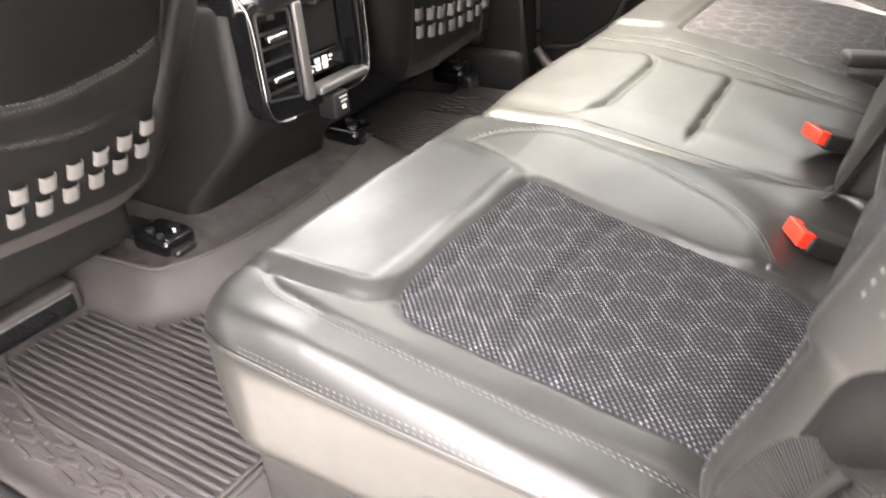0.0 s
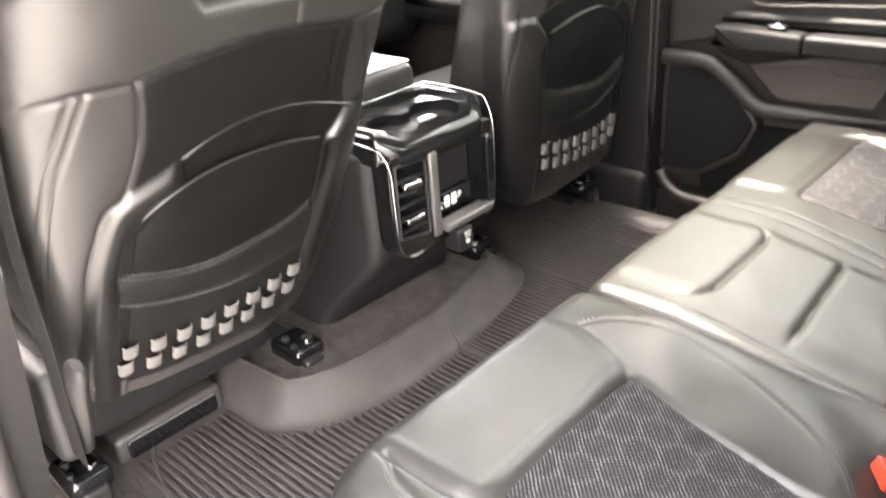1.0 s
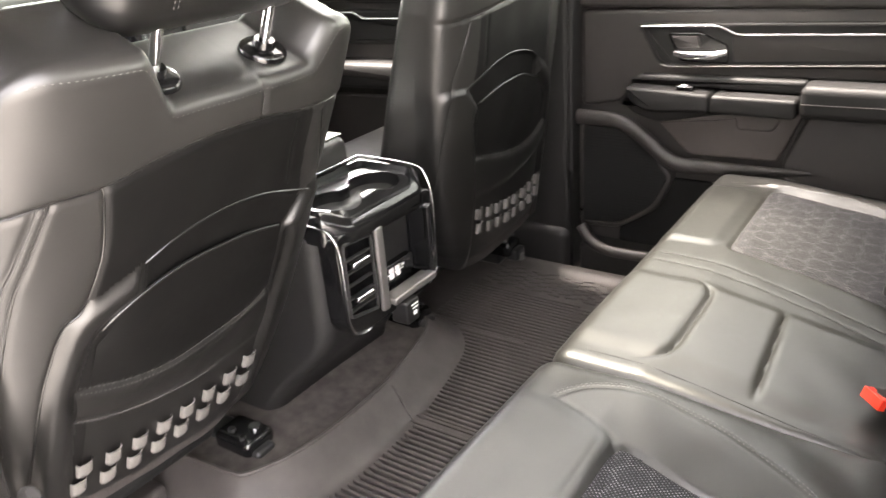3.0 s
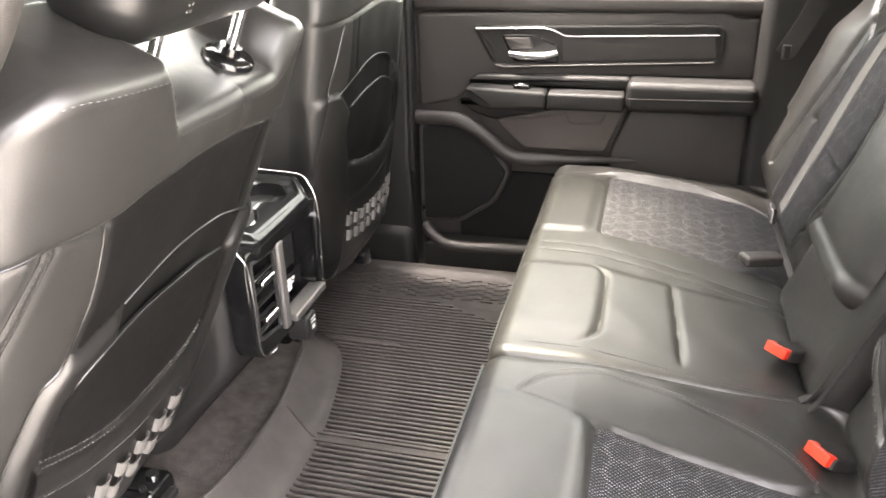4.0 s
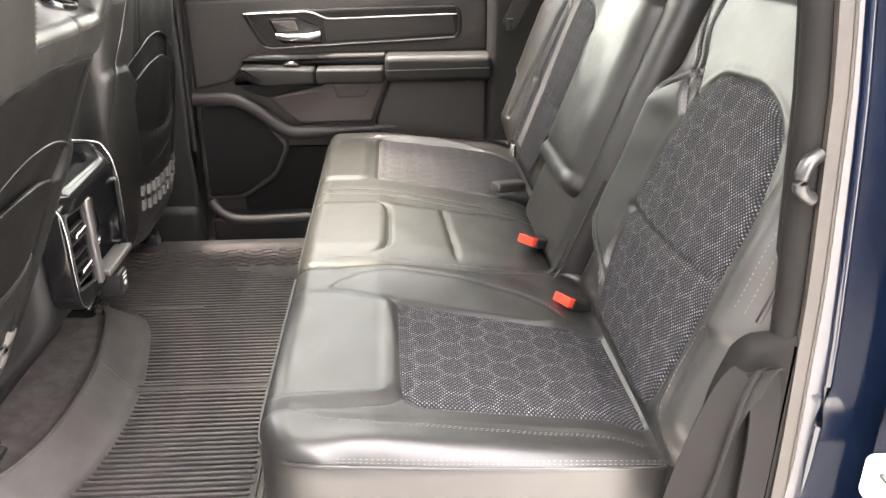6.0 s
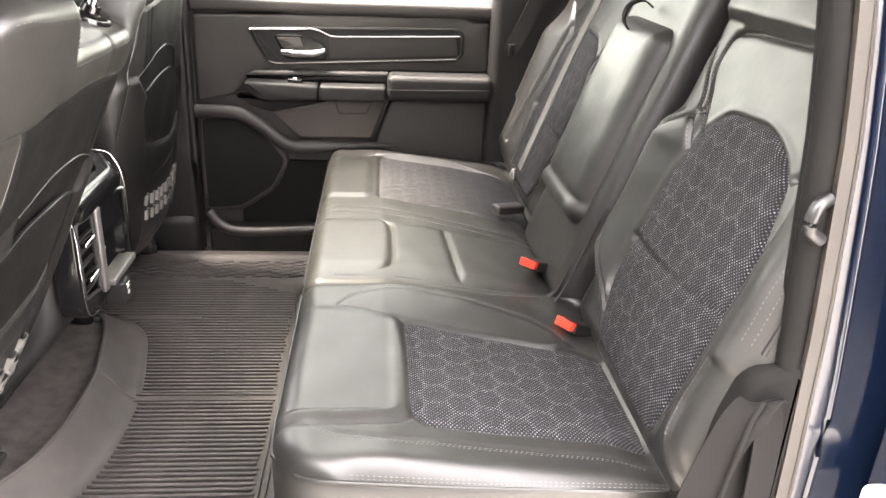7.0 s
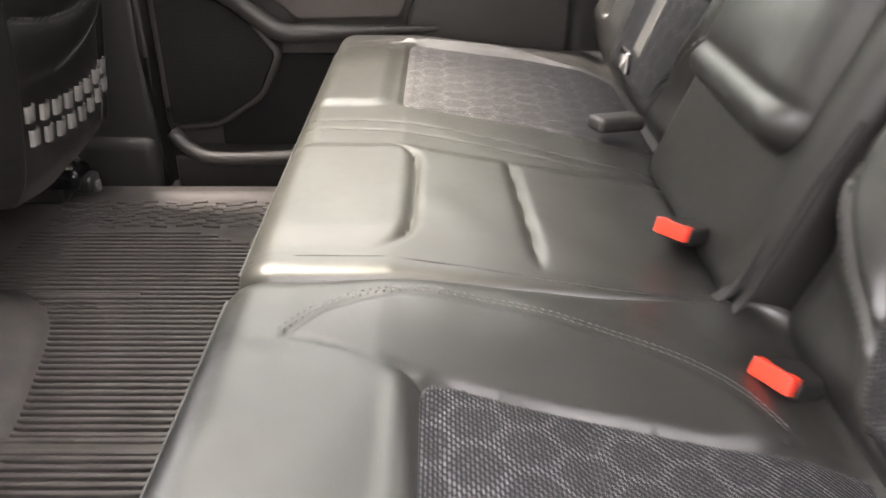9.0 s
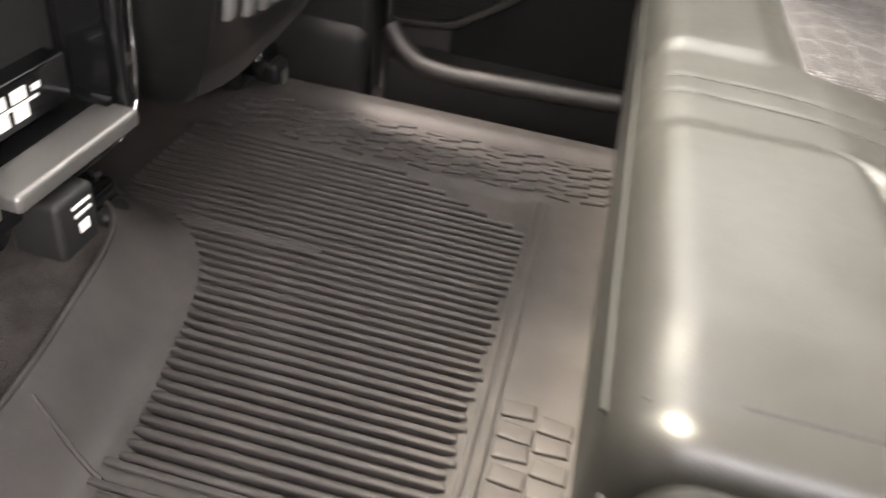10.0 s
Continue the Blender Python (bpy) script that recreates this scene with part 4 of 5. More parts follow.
def front_seat(side, label, fx=FX, slope=FS, dy=0.0):
    """side 1: the driver's; -1: its mirror across the cab, moved by dy."""
    fl = math.hypot(1, slope)
    fup, fn = np.array([slope, 0, 1]) / fl, np.array([1, 0, -slope]) / fl

    def place(y, z, w2):
        z = 0.53 + (z - 0.53) * math.hypot(1, FS) / fl
        return np.column_stack([fx + slope * (z - FZ) + w2 * fn[0], y * side + dy, z + w2 * fn[2]])

    def sink(y, z):
        """How far the rounded sides curve forward."""
        l, r = np.interp(z, *SEAT_L), np.interp(z, *SEAT_R)
        u = np.clip((2 * y - l - r) / (r - l), -1, 1)
        return -0.10 * (1 - (1 - np.abs(u) ** np.where(u < 0, 3.0, 3.6)) ** (1 / 3.2))

    def on(line, lift=0.0008):
        p = np.asarray(line, float)
        w2 = sink(p[:, 0], p[:, 1])
        return place(p[:, 0], p[:, 1], w2 + seat_relief(p) * np.clip(1 + w2 / 0.09, 0, 1) + lift)

    def mesh(name, v, f, mat, parent, label=""):
        f = np.asarray(f)
        return put(name, (v, f if side > 0 else f[:, ::-1]), mat, parent, label)

    s = thing("front_seat", (fx, YC * side, 0.0), label, "front seat", "front seats")
    # the back: stacked loops, each a rounded section, bevelled to a capped top
    a = np.linspace(-1, 1, 190)
    u = np.sign(a) * (1 - (1 - np.abs(a)) ** 1.35)
    rows, plan = [], []
    tall = list(np.linspace(0, 1, 190)) + [1.0] * 6
    for k, t in enumerate(tall):
        bend = max(0, k - 189) / 6 * math.pi / 2
        y = np.full(190, YC)
        for _ in range(6):
            z = seat_foot(y) + (seat_top(y) - 0.020 - seat_foot(y)) * t
            l, r = np.interp(z, *SEAT_L), np.interp(z, *SEAT_R)
            y = (l + r) / 2 + u * (r - l) / 2
        w2 = sink(y, z)
        p = np.column_stack([y, z])
        face = w2 + seat_relief(p) * np.clip(1 + w2 / 0.09, 0, 1)
        front = -0.10 - 0.20 * (1 - np.abs(u) ** 6) ** (1 / 6) * (1 - 0.76 * t)
        small = 0.020 * (1 - math.cos(bend))
        y2 = (l + r) / 2 + (y - (l + r) / 2) * (1 - small / 0.27)
        z2 = z + 0.020 * math.sin(bend)
        rows.append(np.concatenate([place(y2, z2, face - small), place(y2, z2, front + small)[::-1]]))
        plan.append(p)
    m = 380
    idx = np.arange(len(rows) * m).reshape(len(rows), m)
    nxt = np.roll(idx, -1, 1)
    q = np.stack([idx[:-1], nxt[:-1], nxt[1:], idx[1:]], -1)
    cap = idx[-1]
    lid_ = np.array([(cap[i], cap[i + 1], cap[m - 2 - i], cap[m - 1 - i]) for i in range(189)])
    v = np.concatenate(rows)
    flat = np.array(plan)
    mid = (flat[:-1, :-1] + flat[1:, 1:]) / 2
    rear = q[:, :189].reshape(-1, 4)
    mid = mid.reshape(-1, 2)
    under = mid[:, 1] < np.interp(mid[:, 0], WRAP[:, 0], WRAP[:, 1])
    within = (mid[:, 0] > np.interp(mid[:, 1], SIDE[::-1, 1], SIDE[::-1, 0])) & (mid[:, 0] < 2 * YC - np.interp(mid[:, 1], SIDE[::-1, 1], SIDE[::-1, 0]) + 0.03)
    hem = mid[:, 1] < seat_foot(mid[:, 0]) + 0.040
    bands = inside(mid, BAND_L) | inside(mid, BAND_R)
    panel = under & within & ~hem & ~bands
    hem &= ~bands
    rest = ~panel & ~hem & ~bands

    def cut(name, f, mat, parent, label=""):
        used, back_ = np.unique(f, return_inverse=True)
        return mesh(name, v[used], back_.reshape(f.shape), mat, parent, label)
    back = cut("backrest", np.concatenate([rear[rest], q[:, 189:].reshape(-1, 4), lid_]), LEATHER_FRONT, s)
    for half_ in (inside(mid, BAND_L), inside(mid, BAND_R)):
        cut("side_frame", rear[half_], LEATHER_SOFT, back, "smooth black leather side frame")
    cut("back_panel", rear[panel], VINYL, back, "matt black vinyl back panel")
    cut("lower_hem", rear[hem], PLASTIC, back, "warm grey plastic hem")
    far_side = SIDE2 * np.array([-1, 1]) + np.array([2 * YC, 0])
    for ln in (WRAP[(WRAP[:, 0] > -0.80) & (WRAP[:, 0] < -0.262)], SIDE[SIDE[:, 1] > 0.27], SIDE2, SIDE2 + np.array([-0.012, 0]), far_side, ARCH):
        put("seam", tube(on(ln, 0.0004), 0.0013, 6), LEATHER_SOFT, back)
    stitches("stitching", [on(SIDE2 + np.array([-0.004, 0])), on(SIDE2 + np.array([-0.009, 0]))], back, mat=THREAD_DARK, label="dark stitched thread")
    ys = np.linspace(-0.76, -0.29, 160)
    stitches("stitching", [on(np.column_stack([ys, seat_top(ys) - 0.012])), on(curve([(-0.461, 0.82), (-0.460, 0.84), (-0.468, 0.865)], 8))], back)

    # the map pocket: a bowed panel standing off the field, its mouth open at the top
    cols, rws = np.linspace(-0.716, -0.366, 61), np.linspace(0, 1, 60)
    yy, tt = np.meshgrid(cols, rws, indexing="ij")
    top = np.interp(yy, MOUTH[:, 0], MOUTH[:, 1])
    foot = seat_foot(yy) + 0.030
    zz = foot + (top - foot) * tt
    p = np.column_stack([yy.ravel(), zz.ravel()])

    def bow_at(y, z):
        lo, hi = seat_foot(y) + 0.030, np.interp(y, MOUTH[:, 0], MOUTH[:, 1])
        t = (z - lo) / (hi - lo)
        mid_u = 1 - ((y + 0.545) / 0.19) ** 2
        h1, h2 = np.interp(y, HEM[:, 0], HEM[:, 1]), np.interp(y, HEM2[:, 0], HEM2[:, 1])
        roll = np.clip((z - h2) / (h1 - h2), 0, 1)
        out = -0.003 + 0.006 * mid_u * ease(t / 0.7) + 0.002 * mid_u - 0.003 * ease((t - 0.85) / 0.15)
        out += 0.008 * np.sqrt(np.clip(1 - (2 * roll - 1) ** 2, 0, 1)) * (1 - 0.6 * ease((y + 0.52) / 0.12)) - 0.002 * np.exp(-((z - h1) / 0.004) ** 2)
        return out + 0.0012 * np.sin(y * 40 + z * 25) * ease((t - 0.4) / 0.3)
    bow = bow_at(yy, zz)
    hz = np.interp(yy, HEM[:, 0], HEM[:, 1])
    w2 = sink(p[:, 0], p[:, 1]) + bow.ravel()
    outer, inner = place(p[:, 0], p[:, 1], w2), place(p[:, 0], p[:, 1], w2 - 0.004)
    gi2 = np.arange(len(p)).reshape(yy.shape)
    f1 = np.stack([gi2[:-1, :-1], gi2[1:, :-1], gi2[1:, 1:], gi2[:-1, 1:]], -1).reshape(-1, 4)
    e = gi2[:, -1]
    lip = np.stack([e[:-1], e[1:], e[1:] + len(p), e[:-1] + len(p)], -1)
    lower = f1[(zz[:-1, :-1] < hz[:-1, :-1]).ravel()]
    upper = f1[~(zz[:-1, :-1] < hz[:-1, :-1]).ravel()]
    both = np.concatenate([outer, inner])
    pk = mesh("map_pocket", both, np.concatenate([upper, f1[:, ::-1] + len(p), lip]), VINYL, back, "dark soft map pocket")
    used, back_ = np.unique(lower, return_inverse=True)
    mesh("pocket_hem", outer[used], back_.reshape(-1, 4), LEATHER_SOFT, pk, "padded black leather pocket hem")

    def on_pocket(line, lift=0.001):
        line = np.asarray(line, float)
        return place(line[:, 0], line[:, 1], sink(line[:, 0], line[:, 1]) + bow_at(line[:, 0], line[:, 1]) + lift)
    for ln in (HEM, HEM2):
        ln = ln[(ln[:, 0] > -0.712) & (ln[:, 0] < -0.372)]
        stitches("pocket_stitching", [on_pocket(ln + np.array([0, 0.004])), on_pocket(ln - np.array([0, 0.003]))], pk, 0.0042, 0.0026, 0.0008)
    put("mouth_piping", tube(on_pocket(MOUTH[(MOUTH[:, 0] > -0.69) & (MOUTH[:, 0] < -0.368)] - np.array([0, 0.001]), 0.0), 0.0022, 8), LEATHER_SOFT, pk)

    # gear loops in two rows along the pocket's foot, light from above put into their pale colour
    for row in range(2):
        for col in range(8):
            yc = -0.702 + 0.0445 * col - 0.008 * row
            zc = 0.338 - 0.037 * row + 0.55 * (yc + 0.555) ** 2 + 0.0012 * col
            vv, ff = [], []
            for i in range(9):
                h = math.pi * i / 8
                for k in (-1, 1):
                    for lay in range(2):
                        vv.append((yc - 0.0125 * math.cos(h), zc + 0.0125 * k, (0.007 + 0.0014 * lay) * math.sin(h) ** 0.5))
            vv = np.array(vv)
            base_w = sink(np.array([yc]), np.array([zc]))[0] + 0.001
            vv = place(vv[:, 0], vv[:, 1], base_w + vv[:, 2])
            for i in range(8):
                b4 = i * 4
                ff += [(b4 + 1, b4 + 3, b4 + 7, b4 + 5), (b4, b4 + 4, b4 + 6, b4 + 2), (b4, b4 + 1, b4 + 5, b4 + 4), (b4 + 2, b4 + 6, b4 + 7, b4 + 3)]
            put("gear_loop", (vv, ff), WEB_LIT, pk, "webbing gear loop coloured pale as if lit")

    # headrest on two posts through flat collars
    v4, f4, _ = rbox(0.34, 0.20, 0.115, 0.05, 0.02, 6)
    v4[:, 0] -= 0.17
    k = 1 - (v4[:, 0] / 0.17) ** 2
    v4[:, 2] = v4[:, 2] + 0.018 * k * (v4[:, 2] > 0.05) * np.clip(v4[:, 1] / 0.1, 0, 1)
    v4[:, 0] *= 1 - 0.10 * ease((0.06 - v4[:, 1]) / 0.06)
    yh = -0.505
    rest_w = lambda q3: place(q3[:, 0] + yh, 0.912 + q3[:, 1] * 0.98, q3[:, 2] - 0.150)
    hr = mesh("headrest", rest_w(v4), f4, LEATHER_SOFT, s)
    for xx in (-0.085, 0.085):
        g = np.array([(xx + 0.010 * math.sin(t * 2), t, 0.1165 + 0.018 * (1 - (xx / 0.17) ** 2) * min(1, t / 0.1)) for t in np.linspace(0.045, 0.155, 24)])
        stitches("stitching", [rest_w(g), rest_w(g + np.array([0.006, 0, 0]))], hr)
    for yy_ in (-0.588, -0.418):
        foot = place(np.array([yy_]), seat_top(np.array([yy_])), np.array([-0.052]))[0]
        put("post", tube([foot - 0.02 * fup, foot + 0.10 * fup], 0.007, 14, up=(0, 1, 0)), CHROME, hr, "chrome headrest post")
        ring = put("collar", tube([foot - 0.004 * fup, foot + 0.005 * fup, foot + 0.009 * fup, foot + 0.010 * fup, foot + 0.019 * fup], [0.031, 0.031, 0.027, 0.015, 0.013], 24, up=(0, 1, 0)), GLOSS, hr)

    # cushion, base, rails and the tray under the seat
    v, f, _ = rbox(0.50, 0.52, 0.14, 0.05, 0.05)
    v += np.array([-1.03, -0.26, 0.28])
    v[:, 1] = (v[:, 1] + YC) * side
    put("cushion", (v, f if side > 0 else f[:, ::-1]), LEATHER_SOFT, s)

    def lying(name, x0, x1, y0, y1, z0, z1, r, mat, parent, label=""):
        y0, y1 = sorted((y0 * side, y1 * side))
        return put(name, block(x0, x1, y0, y1, z0, z1, r), mat, parent, label)
    # Base coloured near black, painting in the shade under the seat.
    lying("seat_base", -1.0, -0.66, -0.74, -0.32, 0.07, 0.30, 0.03, GRILLE_AND_SHADE, s)
    lying("side_cover", -1.0, -0.53, -0.825, -0.775, 0.15, 0.33, 0.022, PLASTIC_DARK, s)
    for yb in (-0.782, -0.292):
        lying("rail", -1.05, -0.62, yb - 0.028, yb + 0.028, 0.0, 0.075, 0.01, STEEL_BLACK, s)
        end_ = lying("rail_end", -0.68, -0.575, yb - 0.040, yb + 0.040, 0.035, 0.082, 0.016, GLOSS, s)
        lying("rail_lip", -0.60, -0.557, yb - 0.030, yb + 0.022, 0.020, 0.060, 0.010, STEEL_BLACK, end_)
        for dx, dy, rr in ((-0.605, 0.012, 0.013), (-0.64, -0.018, 0.008), (-0.60, -0.026, 0.006)):
            put("bolt", tube([(dx, (yb + dy) * side, 0.078), (dx, (yb + dy) * side, 0.089)], rr, 8, up=(0, 1, 0)), CHROME if rr > 0.01 else STEEL_BLACK, end_, "plated hex bolt")
        lying("clip", -0.566, -0.552, yb - 0.018, yb + 0.004, 0.018, 0.042, 0.003, SATIN, end_)
    if side > 0:
        tub = lying("duct", -0.80, -0.655, -0.705, -0.470, -0.004, 0.058, 0.014, PLASTIC, s, "grey floor duct under the seat")
        put("duct_mouth", plate(corners([(-0.685, 0.006), (-0.490, 0.006), (-0.490, 0.044), (-0.685, 0.044)], 0.008), -0.657, -0.650, 0.002, (1, 2, 0), hollow=(0.006, 0.004)), GLOSS, tub)
        put("mouth_edge", tube([(-0.6505, -0.68, 0.045), (-0.6505, -0.495, 0.045)], 0.0015, 6), SATIN, tub)
    return s


front_seat(1, "black leather driver seat back with map pocket and gear loops")
front_seat(-1, "black leather front passenger seat back with map pocket", -0.449, 0.14, -0.02)

# ---- centre console ----
CON = thing("center_console", (-0.6, 0.0, 0.0), "black plastic centre console with cupholders, vents and rear tray", "console")
v, f, _ = rbox(0.78, 0.33, 0.50, 0.035, 0.03)
v += np.array([-1.255, -0.165, 0.0])
k = ease((0.30 - v[:, 2]) / 0.3)
v[:, 1] *= 1 + 0.32 * k
v[:, 0] -= 0.15 * ease((0.27 - v[:, 2]) / 0.22) * ease((v[:, 0] + 0.8) / 0.3)
put("body", (v, f), PLASTIC_DARK, CON)
FACE = corners([(-0.152, 0.265), (0.155, 0.265), (0.160, 0.49), (-0.156, 0.49)], [0.05, 0.05, 0.025, 0.025], 7)
VENT = corners([(-0.140, 0.315), (-0.056, 0.300), (-0.056, 0.462), (-0.140, 0.470)], 0.008)
TRAY = corners([(-0.020, 0.305), (0.122, 0.305), (0.124, 0.455), (-0.020, 0.460)], 0.012)
face = put("rear_panel", pierced(FACE, [(VENT, 0.035, True), (TRAY, 0.045, False)], -0.47, -0.424, 0.004, (1, 2, 0)), GLOSS, CON, "gloss black rear panel")
put("trim_line", tube(curve([(-0.60, -0.161, 0.512), (-0.46, -0.160, 0.507), (-0.428, -0.156, 0.487), (-0.421, -0.151, 0.45), (-0.421, -0.149, 0.36), (-0.421, -0.146, 0.30), (-0.421, -0.125, 0.272), (-0.421, -0.085, 0.266)], 6), 0.0016, 8, up=(0, 1, 0)), CHROME, face, "bright trim line")
put("trim_line", tube(curve([(-0.62, 0.158, 0.538), (-0.47, 0.160, 0.534), (-0.436, 0.159, 0.512), (-0.421, 0.157, 0.46), (-0.421, 0.155, 0.34), (-0.421, 0.148, 0.292), (-0.421, 0.120, 0.272)], 6), 0.0016, 8, up=(0, 1, 0)), CHROME, face, "bright trim line")
vent = put("vent", frame_ring(VENT, 0.006, -0.428, -0.419, (1, 2, 0)), PLASTIC_DARK, CON)
for zz in (0.325, 0.352, 0.379, 0.406, 0.433):
    put("vent_slat", block(-0.432, -0.423, -0.136, -0.060, zz - 0.002, zz + 0.002, 0.001), PLASTIC_DARK, vent)
for zz in (0.424, 0.350):
    put("vent_tab", block(-0.424, -0.409, -0.128, -0.078, zz - 0.006, zz + 0.006, 0.004), CHROME, vent, "bright vent tab")
put("silver_bar", block(-0.424, -0.412, -0.051, -0.028, 0.287, 0.472, 0.005), SATIN, CON, "satin silver upright bar")
tray = put("tray", plate(corners([(-0.042, 0.295), (0.117, 0.295), (0.120, 0.467), (-0.042, 0.467)], 0.012), -0.475, -0.4675, 0.001, (1, 2, 0)), PLASTIC_DARK, CON)
put("tray_lip", block(-0.440, -0.402, -0.024, 0.126, 0.290, 0.306, 0.005), SATIN, tray, "satin silver tray lip")
put("tray_side", block(-0.424, -0.412, 0.124, 0.134, 0.300, 0.455, 0.004), GLOSS, tray)
ports = put("port_panel", plate(corners([(-0.03, 0.312), (0.108, 0.312), (0.108, 0.352), (-0.03, 0.352)], 0.004), -0.4675, -0.450, 0.002, (1, 2, 0)), GLOSS, tray)
for i, (a, b2, c, d2) in enumerate(((0.02, 0.036, 0.334, 0.344), (0.042, 0.058, 0.334, 0.344), (0.02, 0.036, 0.319, 0.331), (0.042, 0.058, 0.319, 0.331), (0.010, 0.070, 0.330, 0.3325), (0.064, 0.074, 0.336, 0.341), (0.006, 0.014, 0.319, 0.326))):
    put("port_mark", block(-0.4505, -0.4490, a, b2, c, d2, 0.0006), WHITE_PLASTIC, ports)
usb = put("outlet_cover", block(-0.440, -0.395, 0.000, 0.046, 0.232, 0.284, 0.006), PLASTIC_DARK, CON)
for z0, z1, a, b2 in ((0.272, 0.275, 0.016, 0.038), (0.264, 0.267, 0.018, 0.038), (0.249, 0.258, 0.021, 0.033)):
    put("outlet_mark", block(-0.3960, -0.3942, a, b2, z0, z1, 0.0006), WHITE_PLASTIC, usb)
for yy, zz in ((0.143, 0.45), (0.140, 0.34)):
    put("screw", tube([(-0.430, yy, zz), (-0.417, yy, zz)], 0.006, 10, up=(0, 1, 0)), CHROME, CON)

# cupholder deck: an eight-sided tray with two wells
DECK = corners([(-0.415, -0.115), (-0.415, 0.115), (-0.455, 0.160), (-0.62, 0.160), (-0.62, -0.160), (-0.455, -0.160)], 0.012)
SINK = corners([(-0.425, -0.095), (-0.425, 0.095), (-0.460, 0.137), (-0.600, 0.137), (-0.600, -0.137), (-0.460, -0.137)], 0.014)
ys = np.concatenate([np.linspace(-0.116, -0.104, 6), np.linspace(-0.10, 0.10, 41), np.linspace(0.104, 0.116, 6)])
arc = lambda c, r: np.sqrt(np.clip(r * r - (ys - c) ** 2, 0, None))
half = np.maximum(np.maximum(arc(-0.062, 0.054), arc(0.062, 0.054)), np.where(np.abs(ys) < 0.05, 0.026, 0)) + 0.0005
WELL = np.concatenate([np.column_stack([-0.500 + half, ys]), np.column_stack([-0.500 - half, ys])[::-1]])
v, f = pierced(DECK, [(SINK, 0.010, False)], 0.47, 0.535, 0.016, (0, 1, 2))
v = np.array(v)
v[:, 2] -= 0.03 * ease((v[:, 0] + 0.47) / 0.06) * (v[:, 2] > 0.5)
deck = put("cupholder_deck", (v, f), GLOSS, CON, "gloss black cupholder deck")
v, f = pierced(SINK * np.array([1, 1.01]), [(WELL, 0.080, True)], 0.50, 0.5245, 0.002, (0, 1, 2))
v = np.array(v)
v[:, 2] -= 0.022 * ease((v[:, 0] + 0.47) / 0.06) * (v[:, 2] > 0.495)
insert = put("cup_insert", (v, f), GLOSS, deck)
for c in (-0.062, 0.062):
    put("cup_rubber", tube([(-0.50, c, 0.444), (-0.50, c, 0.452)], 0.020, 16, up=(0, 1, 0)), STEEL_BLACK, deck)
    put("cup_button", tube([(-0.50, c, 0.45), (-0.50, c, 0.455)], 0.012, 14, up=(0, 1, 0)), SATIN, deck)
put("bright_edge", tube([(-0.621, -0.155, 0.5355), (-0.621, 0.155, 0.5355)], 0.0025, 8), CHROME, deck, "thin chrome edge line")
lid = put("armrest_lid", block(-1.08, -0.635, -0.155, 0.155, 0.49, 0.585, 0.025, 0.1), LEATHER, CON, "padded leather armrest lid")
# Bright light on the lid, put in as a thin white sheet.
pp = thing("lid_glare_sheet", (-0.75, 0.05, 0.585), "white sheet standing for bright light on the console lid", "paper")
put("sheet", block(-0.94, -0.650, -0.13, 0.148, 0.586, 0.5885, 0.001), LID_GLARE, pp)

# ---- far rear door ----
D1 = tagged(put("door_1", block(-0.44, 0.52, 0.945, 1.03, -0.12, 0.775, 0.012, 0.1), PLASTIC), "closed rear passenger door with grey plastic panel", "door", kind="structure")
XZ = (0, 2, 1)


def on_door(name, poly, low, high, bevel, mat, parent=D1, label="", r=0.01, hollow=0.0):
    return put(name, plate(corners(poly, r), low, high, bevel, XZ, 3, hollow), mat, parent, label)


put("belt_trim", block(-0.425, 0.50, 0.915, 0.985, 0.752, 0.795, 0.014), PLASTIC, D1)
on_door("upper_panel", [(-0.42, 0.745), (0.40, 0.765), (0.43, 0.745), (0.495, 0.745), (0.495, 0.585), (-0.23, 0.575), (-0.30, 0.50), (-0.42, 0.475)], 0.95, 0.925, 0.012, PLASTIC, r=0.02)
bez = on_door("handle_bezel", [(-0.255, 0.712), (0.395, 0.728), (0.412, 0.705), (0.412, 0.640), (0.39, 0.622), (-0.17, 0.598), (-0.20, 0.612)], 0.93, 0.916, 0.006, PLASTIC_DARK, r=0.018, hollow=(0.010, 0.006))
on_door("inlay", [(-0.01, 0.690), (0.385, 0.697), (0.395, 0.640), (-0.005, 0.620)], 0.935, 0.9215, 0.003, PLASTIC, bez, "grey inlay panel", 0.008)
put("chrome_strip", tube([(-0.245, 0.917, 0.704), (-0.06, 0.917, 0.711), (-0.035, 0.917, 0.706), (0.0, 0.917, 0.690), (0.03, 0.917, 0.689), (0.395, 0.917, 0.700)], 0.0034, 8), CHROME, bez, "chrome trim strip")
put("chrome_strip", tube([(-0.04, 0.918, 0.712), (0.38, 0.918, 0.722)], 0.0013, 8), CHROME, bez)
put("chrome_strip", tube([(-0.19, 0.917, 0.608), (-0.165, 0.917, 0.603), (0.39, 0.917, 0.630)], 0.0022, 8), SATIN, bez)
on_door("handle_cup", [(-0.175, 0.690), (-0.085, 0.692), (-0.02, 0.665), (-0.015, 0.615), (-0.14, 0.618)], 0.935, 0.9195, 0.003, GLOSS, bez, r=0.01, hollow=(0.004, 0.004))
on_door("lock_button", [(-0.165, 0.683), (-0.095, 0.684), (-0.085, 0.655), (-0.145, 0.652)], 0.935, 0.914, 0.003, PLASTIC, bez, "", 0.006)
